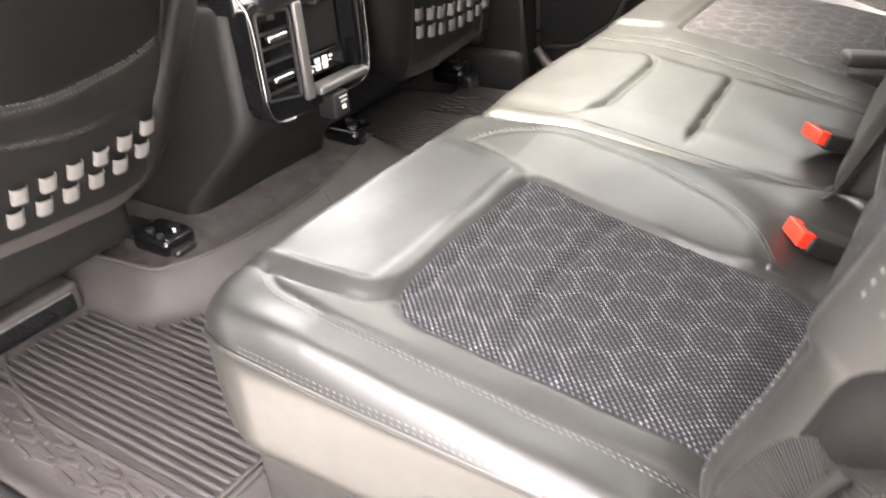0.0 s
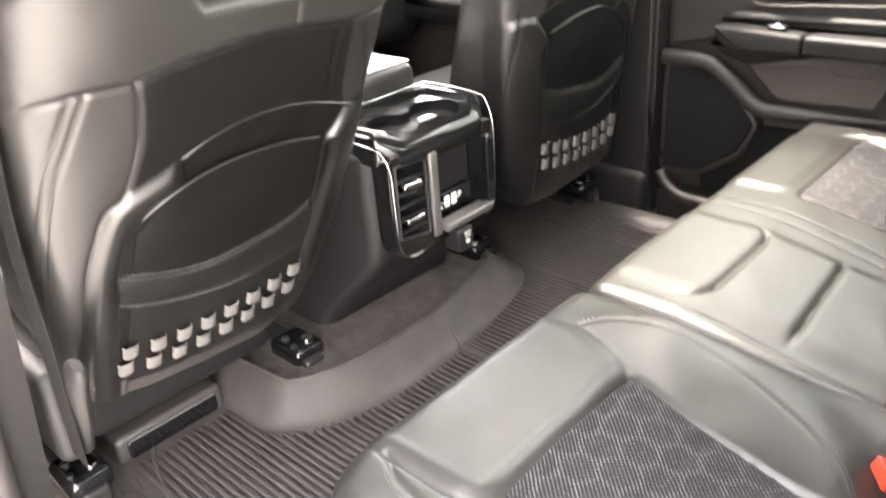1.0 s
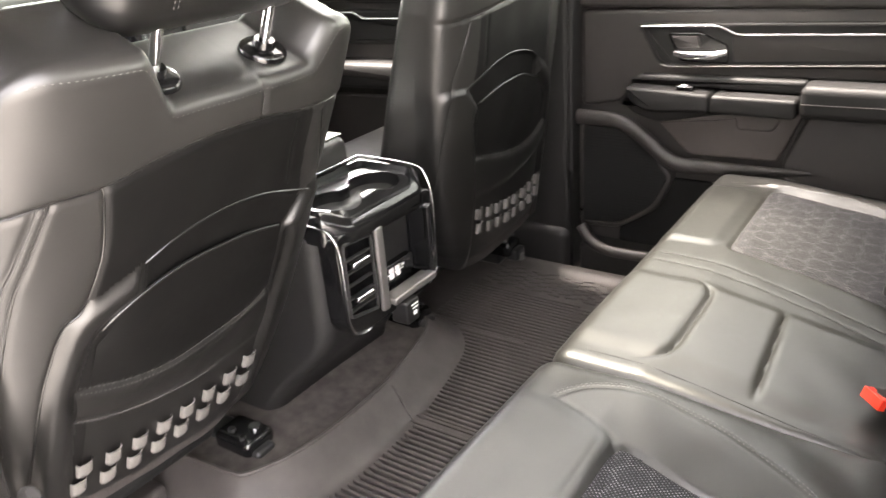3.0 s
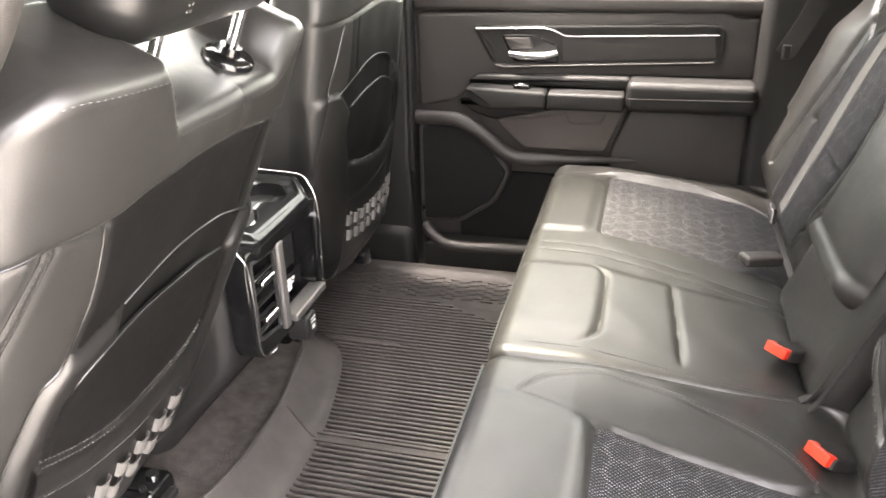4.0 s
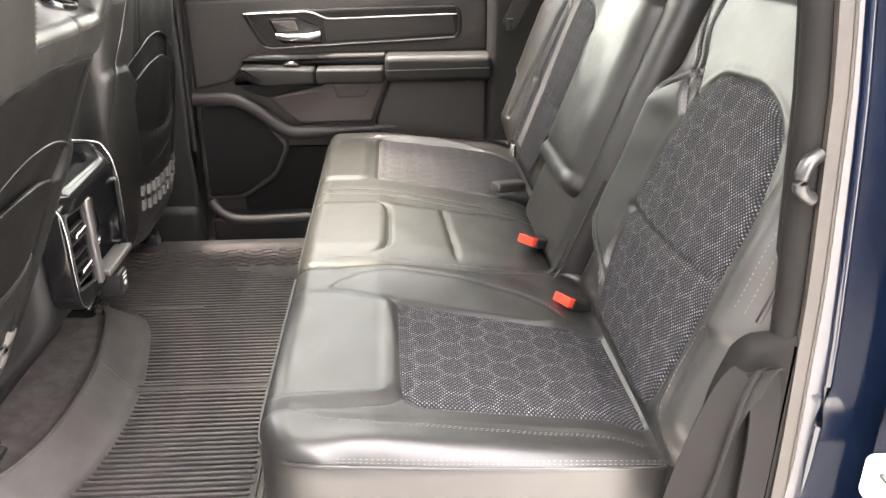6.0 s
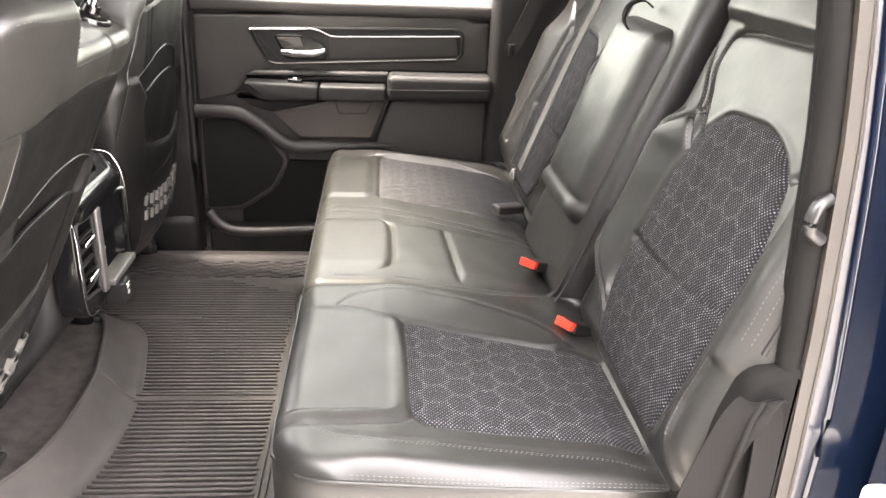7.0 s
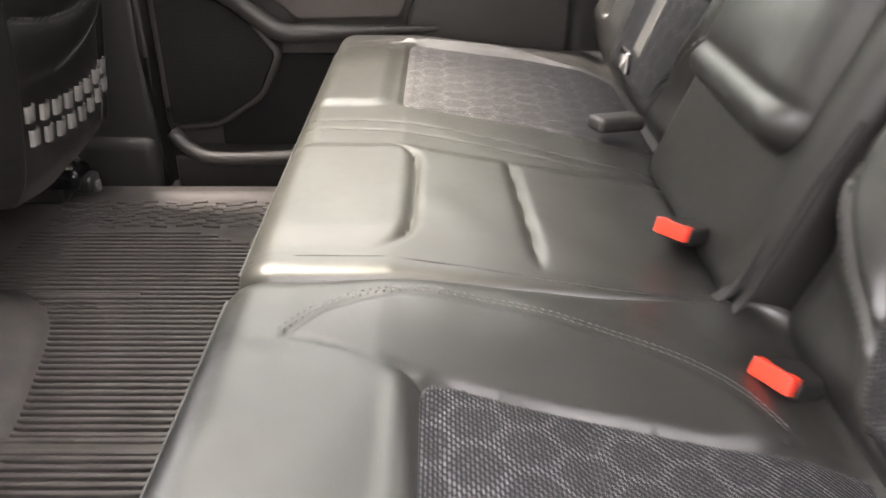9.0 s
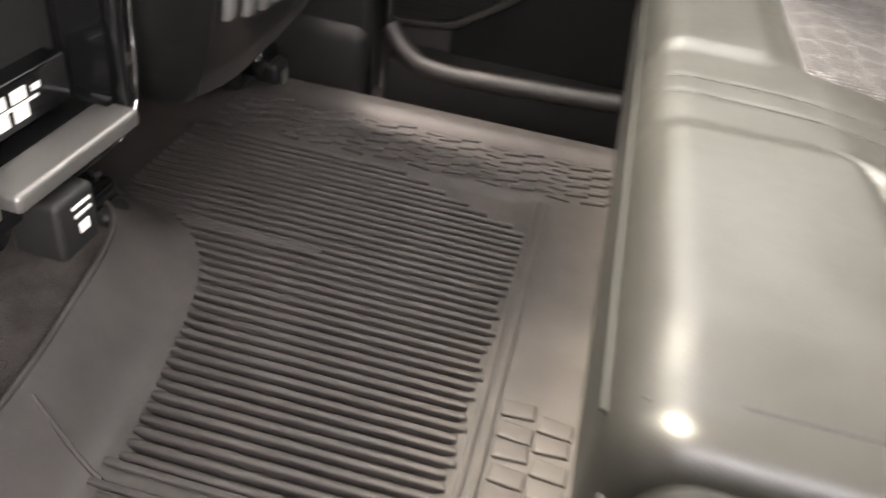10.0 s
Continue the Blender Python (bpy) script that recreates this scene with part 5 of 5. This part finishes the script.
put("door_handle", tube([(-0.15, 0.908, 0.640), (-0.11, 0.900, 0.637), (-0.05, 0.899, 0.640), (-0.018, 0.905, 0.648)], [0.008, 0.011, 0.011, 0.008], 10), CHROME, bez, "chrome inside door handle")
# armrest in three pieces, with the switch bank
arm_prof = [(-0.262, 0.560), (-0.0375, 0.552), (-0.0375, 0.505), (-0.20, 0.497), (-0.245, 0.52)]
arm1 = on_door("switch_armrest", arm_prof, 0.945, 0.842, 0.010, PLASTIC_DARK, r=0.014)
put("switch", block(-0.13, -0.085, 0.862, 0.89, 0.553, 0.566, 0.004), GLOSS, arm1)
put("switch_tip", block(-0.115, -0.10, 0.864, 0.872, 0.565, 0.570, 0.002), CHROME, arm1)
put("armrest_middle", block(-0.034, 0.170, 0.840, 0.945, 0.505, 0.552, 0.010, 0.05), PLASTIC_DARK, D1)
put("armrest_pad", block(0.1735, 0.50, 0.840, 0.945, 0.508, 0.588, 0.020, 0.05), PLASTIC_DARK, D1, "soft black armrest pad")
on_door("armrest_ledge", [(-0.27, 0.560), (0.18, 0.552), (0.18, 0.588), (-0.24, 0.584)], 0.95, 0.895, 0.010, PLASTIC_DARK, r=0.012)
put("pad_seam", tube([(0.18, 0.8395, 0.545), (0.49, 0.8395, 0.55)], 0.0015, 6), PLASTIC, D1)
# Dark strip: the armrest's shade put into the colour of the panel below.
on_door("armrest_shade_strip", [(-0.30, 0.505), (-0.03, 0.505), (-0.015, 0.488), (-0.19, 0.452), (-0.25, 0.47)], 0.95, 0.905, 0.01, PLASTIC_DARK, r=0.01)
# lower panel with pull pocket, speaker and bottle pocket
on_door("pull_pocket", [(-0.19, 0.452), (-0.103, 0.368), (0.124, 0.372), (0.178, 0.504), (-0.02, 0.504)], 0.95, 0.918, 0.006, PLASTIC_WARM, label="warm grey pull pocket panel", r=0.012)
on_door("pocket_notch", [(0.006, 0.504), (0.134, 0.504), (0.108, 0.451), (0.021, 0.449)], 0.93, 0.913, 0.004, PLASTIC_WARM, r=0.012)
on_door("lower_panel", [(0.186, 0.503), (0.495, 0.503), (0.495, 0.20), (0.14, 0.20), (0.136, 0.368)], 0.95, 0.915, 0.012, PLASTIC, r=0.02)
put("swoosh", tube(curve([(-0.42, 0.905, 0.452), (-0.36, 0.899, 0.453), (-0.290, 0.894, 0.450), (-0.225, 0.891, 0.416), (-0.140, 0.891, 0.352), (-0.06, 0.895, 0.346), (0.06, 0.905, 0.348), (0.25, 0.925, 0.352)], 6), [0.022] * 30 + list(np.linspace(0.022, 0.005, 13)), 12, 0.8, (0, 1, 0)), PLASTIC, D1)
SPK = [(-0.405, 0.428), (-0.293, 0.428), (-0.215, 0.378), (-0.152, 0.298), (-0.195, 0.208), (-0.300, 0.138), (-0.415, 0.130)]
sp = on_door("speaker_surround", [(-0.420, 0.443), (-0.288, 0.443), (-0.205, 0.388), (-0.136, 0.298), (-0.182, 0.198), (-0.294, 0.123), (-0.42, 0.114)], 0.95, 0.905, 0.010, PLASTIC, r=0.025, hollow=(0.014, 0.006))
grl = on_door("speaker_grille", SPK, 0.93, 0.9065, 0.006, GRILLE_AND_SHADE, sp, "fine black speaker grille", 0.022)
# small raised pips of the grille
q = np.array([(x, z) for x in np.arange(-0.405, -0.165, 0.009) for z in np.arange(0.15, 0.435, 0.009)])
q = q[signed(q, np.array(SPK))[0] > 0.008]
pips = [([(x - 0.002, 0.9065, z), (x, 0.9065, z - 0.002), (x + 0.002, 0.9065, z), (x, 0.9065, z + 0.002), (x, 0.9045, z)], [(0, 1, 4), (1, 2, 4), (2, 3, 4), (3, 0, 4)]) for x, z in q]
tagged(put("grille_pips", joined(*pips), GRILLE_AND_SHADE, grl), kind="stuff")
put("bottle_pocket", tube(curve([(-0.40, 0.880, 0.125), (-0.36, 0.868, 0.085), (-0.30, 0.858, 0.068), (-0.15, 0.856, 0.072), (0.10, 0.858, 0.085), (0.35, 0.870, 0.10)], 6), 0.017, 10, 1.0, (0, 1, 0)), PLASTIC, D1)
put("pocket_wall", block(-0.40, 0.45, 0.862, 0.945, -0.03, 0.075, 0.012), PLASTIC_DARK, D1)
# No hollow: a flat black sheet carries the pocket's shade in its colour.
put("pocket_shade_sheet", block(-0.30, 0.40, 0.93, 0.946, 0.07, 0.29, 0.006), GRILLE_AND_SHADE, D1)
put("door_screw", tube([(-0.405, 0.905, 0.172), (-0.405, 0.890, 0.172)], 0.006, 10, up=(1, 0, 0)), CHROME, D1, "bright screw head")
put("lock_pin", tube([(-0.37, 0.95, 0.79), (-0.37, 0.95, 0.83)], 0.004, 8, up=(1, 0, 0)), PLASTIC_DARK, D1)

# ---- far front door, seen past the console ----
D2 = tagged(put("door_2", block(-1.70, -0.60, 0.90, 0.935, -0.05, 0.79, 0.015), PLASTIC), "closed front passenger door with grey panel", "door", kind="structure")
put("belt_trim", block(-1.70, -0.60, 0.86, 0.92, 0.77, 0.81, 0.014), PLASTIC_DARK, D2)
on2 = lambda name, poly, low, high, bev, mat, label="", r=0.012, hollow=0.0: put(name, plate(corners(poly, r), low, high, bev, XZ, 3, hollow), mat, D2, label)
on2("handle_bezel", [(-1.42, 0.74), (-0.70, 0.75), (-0.70, 0.65), (-1.36, 0.63)], 0.91, 0.882, 0.006, PLASTIC_DARK, hollow=(0.012, 0.010))
put("chrome_strip", tube([(-1.36, 0.884, 0.73), (-1.20, 0.884, 0.735), (-1.16, 0.884, 0.715), (-0.72, 0.884, 0.725)], 0.005, 8), CHROME, D2)
put("door_handle", tube([(-1.33, 0.875, 0.675), (-1.28, 0.865, 0.67), (-1.21, 0.868, 0.68)], 0.011, 10), CHROME, D2, "chrome inside door handle")
on2("armrest", [(-1.55, 0.58), (-0.66, 0.60), (-0.66, 0.52), (-1.45, 0.50)], 0.91, 0.80, 0.02, PLASTIC_DARK)
on2("lower_panel", [(-1.5, 0.46), (-0.66, 0.48), (-0.66, 0.12), (-1.5, 0.1)], 0.91, 0.89, 0.01, PLASTIC)

# ---- near door opening: pillars, seal, body paint ----
BP = thing("pillar_near", (-0.45, -0.87, 0.0), "grey trimmed door pillar beside the driver seat", "pillar", kind="structure")
lean_b = lambda z: -0.50 + 0.36 * (z - 0.2) if z < 0.9 else -0.248 + 0.15 * (z - 0.9)
ZS = np.linspace(-0.08, 1.34, 26)


def post_strip(name, y0, y1, dx0, dx1, mat, parent, label="", foot=lean_b, yl=lambda z: 0.12 * max(0.0, z - 0.85)):
    """An upright strip of trim that follows the pillar's lean."""
    v, f = [], []
    for z in ZS:
        for a, b2 in ((dx0, y0), (dx1, y0), (dx1, y1), (dx0, y1)):
            v.append((foot(z) + a, b2 + yl(z), z))
    for i in range(len(ZS) - 1):
        for k in range(4):
            j = (k + 1) % 4
            f.append((i * 4 + k, i * 4 + j, i * 4 + 4 + j, i * 4 + 4 + k))
    f += [(3, 2, 1, 0), tuple(4 * len(ZS) - 4 + k for k in range(4))]
    return put(name, (v, f), mat, parent, label)


post_strip("inner_trim", -0.90, -0.845, -0.20, -0.035, PLASTIC_DARK, BP)
put("seal", tube([(lean_b(z) - 0.022, -0.915 + 0.12 * max(0.0, z - 0.85), z) for z in ZS], 0.020, 10), SEAL_GREY, BP, "grey rubber door seal")
post_strip("painted_jamb", -0.985, -0.93, -0.22, -0.035, BLUE, BP, "dark blue painted door jamb")
post_strip("outer_skin", -1.02, -0.985, -0.60, -0.09, BLUE, BP, "dark blue painted body")

GH = thing("grab_handle", (-0.2, -0.84, 0.9), "grey moulded grab handle on the door pillar", "grab handle")
put("grip", tube(curve([(-0.45, -0.855, 0.850), (-0.42, -0.835, 0.835), (-0.375, -0.812, 0.835), (-0.332, -0.800, 0.857), (-0.290, -0.797, 0.90), (-0.252, -0.797, 0.95), (-0.215, -0.795, 1.0), (-0.145, -0.79, 1.12), (-0.09, -0.785, 1.22)], 6), 0.023, 14, 0.9), TRIM_GREY, GH)
put("foot", block(-0.48, -0.41, -0.90, -0.83, 0.81, 0.88, 0.018), TRIM_GREY, GH)

SBF = thing("seat_belt", (-0.30, -0.84, 0.4), "grey driver seat belt running down the pillar", "seat belt", "seat belts")
(v, f), uv = strap(curve([(-0.305, -0.825, 0.87), (-0.326, -0.825, 0.80), (-0.350, -0.825, 0.724), (-0.39, -0.825, 0.591), (-0.425, -0.82, 0.42), (-0.47, -0.815, 0.20)], 6), 0.045, 0.0025, (1, 0, 0.3))
put("webbing", (v, f), BELT_DARK, SBF, uv=uv)
put("anchor_cover", tube(curve([(-0.372, -0.805, 0.415), (-0.40, -0.805, 0.37), (-0.44, -0.80, 0.30), (-0.485, -0.80, 0.21)], 5), [0.012, 0.018] + [0.023] * 13 + [0.016], 12, 0.6, (0, 1, 0)), PLASTIC_DARK, SBF, "dark plastic belt anchor cover")
put("latch_plate", block(-0.335, -0.295, -0.822, -0.814, 0.80, 0.86, 0.003), STEEL_BLACK, SBF, "metal latch tongue")

CP = thing("pillar_near_rear", (0.65, -0.85, 0.0), "grey trimmed rear pillar beside the open doorway", "pillar", kind="structure")
flange = lambda z: float(np.interp(z, [0.396, 0.617, 0.844, 0.979, 1.34], [0.659, 0.652, 0.635, 0.616, 0.575]))
crease = lambda z: float(np.interp(z, [0.395, 0.503, 0.646, 0.815, 0.98, 1.34], [0.700, 0.702, 0.690, 0.674, 0.650, 0.61]))
yl = lambda z: 0.035 + 0.12 * max(0.0, z - 0.98)
post_strip("inner_trim", -0.80, -0.765, -0.012, 0.30, TRIM_GREY, CP, foot=lambda z: 0.030 + flange(z), yl=yl)
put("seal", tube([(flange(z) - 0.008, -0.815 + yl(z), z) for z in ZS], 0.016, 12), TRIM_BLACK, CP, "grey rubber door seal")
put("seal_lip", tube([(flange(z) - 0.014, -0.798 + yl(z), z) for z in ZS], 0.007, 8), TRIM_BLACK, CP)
post_strip("seal_flange", -0.836, -0.822, 0.002, 0.019, SEAL, CP, "beige flocked seal flange", flange, yl)
put("flange_edge", tube([(flange(z) + 0.019, -0.8365 + yl(z), z) for z in ZS], 0.0022, 6), SEAL, CP)
post_strip("painted_jamb", -0.834, -0.815, 0.020, 0.16, BLUE, CP, "dark blue painted door jamb", flange, yl)
put("jamb_crease", tube([(crease(z), -0.835 + yl(z), z) for z in ZS], 0.0055, 10), BLUE, CP)
post_strip("outer_skin", -0.94, -0.86, 0.06, 0.5, BLUE, CP, "dark blue painted body", crease, yl)
ST = thing("latch_striker", (0.72, -0.905, 0.40), "white plastic latch cover on the door jamb", "latch")
put("cover", block(0.735, 0.78, -0.87, -0.842, 0.365, 0.425, 0.012), WHITE_PLASTIC, ST)
put("loop", tube([(0.745, -0.86, 0.41), (0.745, -0.885, 0.41), (0.765, -0.885, 0.41), (0.765, -0.86, 0.41)], 0.004, 8), STEEL_BLACK, ST)
CK = thing("belt_anchor", (0.63, -0.80, 0.74), "dark belt anchor loop beside the near backrest", "belt anchor")
put("loop", tube(curve([(0.64, -0.795, 0.77), (0.625, -0.80, 0.76), (0.622, -0.80, 0.735), (0.64, -0.795, 0.72)], 5), 0.008, 8), STEEL_BLACK, CK)
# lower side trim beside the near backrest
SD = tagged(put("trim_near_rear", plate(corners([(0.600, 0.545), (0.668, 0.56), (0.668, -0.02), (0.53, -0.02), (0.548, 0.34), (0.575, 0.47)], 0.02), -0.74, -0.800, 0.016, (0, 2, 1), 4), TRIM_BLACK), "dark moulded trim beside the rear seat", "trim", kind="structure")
lb = thing("seat_belt", (0.55, -0.79, 0.3), "dark folded lap belt webbing beside the near backrest", "seat belt", "seat belts")
(v, f), uv = strap(curve([(0.628, -0.790, 0.500), (0.612, -0.806, 0.512), (0.596, -0.813, 0.506), (0.581, -0.815, 0.485), (0.569, -0.814, 0.45), (0.559, -0.812, 0.41), (0.551, -0.809, 0.37), (0.540, -0.805, 0.30), (0.533, -0.80, 0.24)], 6), 0.046, 0.003, (1, -0.35, 0.4))
put("webbing", (v, f), BELT_DARK, lb, uv=uv)
put("folded_edge", tube(curve([(0.606, -0.818, 0.522), (0.592, -0.823, 0.497), (0.584, -0.824, 0.455), (0.578, -0.822, 0.41), (0.572, -0.820, 0.36), (0.560, -0.815, 0.29)], 6), 0.0035, 8), BELT_DARK, lb)
(v, f), uv = strap(curve([(0.618, -0.803, 0.515), (0.626, -0.806, 0.47), (0.630, -0.806, 0.42), (0.631, -0.805, 0.36), (0.630, -0.804, 0.28), (0.628, -0.802, 0.20)], 6), 0.042, 0.003, (1, 0.25, 0))
put("webbing", (v, f), BELT_DARK, lb, uv=uv)
put("anchor_plate", block(0.520, 0.550, -0.812, -0.803, 0.215, 0.265, 0.003), STEEL_BLACK, lb, "black steel anchor plate")

# the near rear door, swung open on its front hinges; unseen, added to block light
D3 = tagged(put("door_3", block(0.0, 0.10, -1.02, 0.0, -0.14, 0.76, 0.03, 0.2), PLASTIC_DARK), "open rear door with dark inner panel", "door", kind="structure")
put("armrest", block(0.09, 0.17, -0.80, -0.15, 0.49, 0.58, 0.02), PLASTIC_DARK, D3)
put("belt_trim", block(0.02, 0.12, -1.0, -0.02, 0.755, 0.80, 0.014), PLASTIC, D3)
put("window_frame", tube([(0.05, -0.03, 0.78), (0.05, -0.05, 1.02), (0.05, -0.16, 1.32), (0.05, -0.90, 1.32), (0.05, -1.0, 0.78)], 0.022, 8, up=(1, 0, 0)), PLASTIC_DARK, D3)
put("window_pane", plate(corners([(-0.06, 0.77), (-0.18, 1.31), (-0.89, 1.31), (-0.98, 0.77)], 0.02), 0.048, 0.053, 0.001, (1, 2, 0)), GLASS_DARK, D3, smooth=False)
D3.matrix_world = pose(-0.56, -0.99, 0.0, 0, 0, 8)

# ---- dashboard and steering wheel ----
DB = thing("dashboard", (-1.5, 0.0, 0.4), "black dashboard with screen and chrome-edged vents", "dashboard")
v, f, _ = rbox(0.40, 1.78, 0.49, 0.08, 0.2)
put("body", (v + np.array([-1.72, -0.88, 0.42]), f), PLASTIC_DARK, DB)
put("screen", plate(corners([(-0.16, 0.52), (0.14, 0.52), (0.14, 0.90), (-0.16, 0.90)], 0.02), -1.36, -1.30, 0.004, (1, 2, 0)), SCREEN, DB, "dark glass touch screen")
for yy in (-0.185, 0.165):
    put("trim_bar", tube([(-1.305, yy, 0.52), (-1.305, yy, 0.90)], 0.008, 8, up=(0, 1, 0)), CHROME, DB)
for yy in (-0.30, 0.26):
    vt = put("vent", plate(corners([(yy - 0.05, 0.72), (yy + 0.05, 0.72), (yy + 0.05, 0.86), (yy - 0.05, 0.86)], 0.015), -1.34, -1.315, 0.003, (1, 2, 0), hollow=(0.008, 0.01)), GLOSS, DB)
    put("vent_tab", block(-1.32, -1.30, yy - 0.03, yy + 0.03, 0.785, 0.797, 0.004), CHROME, vt)
WH = thing("steering_wheel", (-1.12, -0.50, 0.70), "dark leather steering wheel with silver spoke trim", "steering wheel")
wh = Vector((-1.10, -0.47, 0.74))
ringm = pose(*wh, 0, -62, 0)
cir = [(ringm @ Vector((0.19 * math.cos(h), 0.19 * math.sin(h), 0)))[:] for h in np.linspace(0, 2 * math.pi, 48, endpoint=False)]
put("rim", tube(cir, 0.016, 10, up=(0.88, 0, 0.47), close=True), LEATHER_SOFT, WH)
hubv, hubf, _ = rbox(0.12, 0.16, 0.06, 0.025, 1.0, 4)
put("hub", ([(ringm @ Vector(q))[:] for q in hubv - np.array([0.06, 0.08, 0.05])], hubf), PLASTIC_DARK, WH)
for sgn in (-1, 1):
    put("spoke", tube([(ringm @ Vector((0.0, sgn * 0.07, -0.01)))[:], (ringm @ Vector((0.0, sgn * 0.185, 0)))[:]], 0.016, 8, 0.6, (1, 0, 0)), SATIN, WH)
put("column", tube([wh[:], (-1.40, -0.47, 0.60)], 0.04, 12, up=(0, 1, 0)), PLASTIC_DARK, WH)
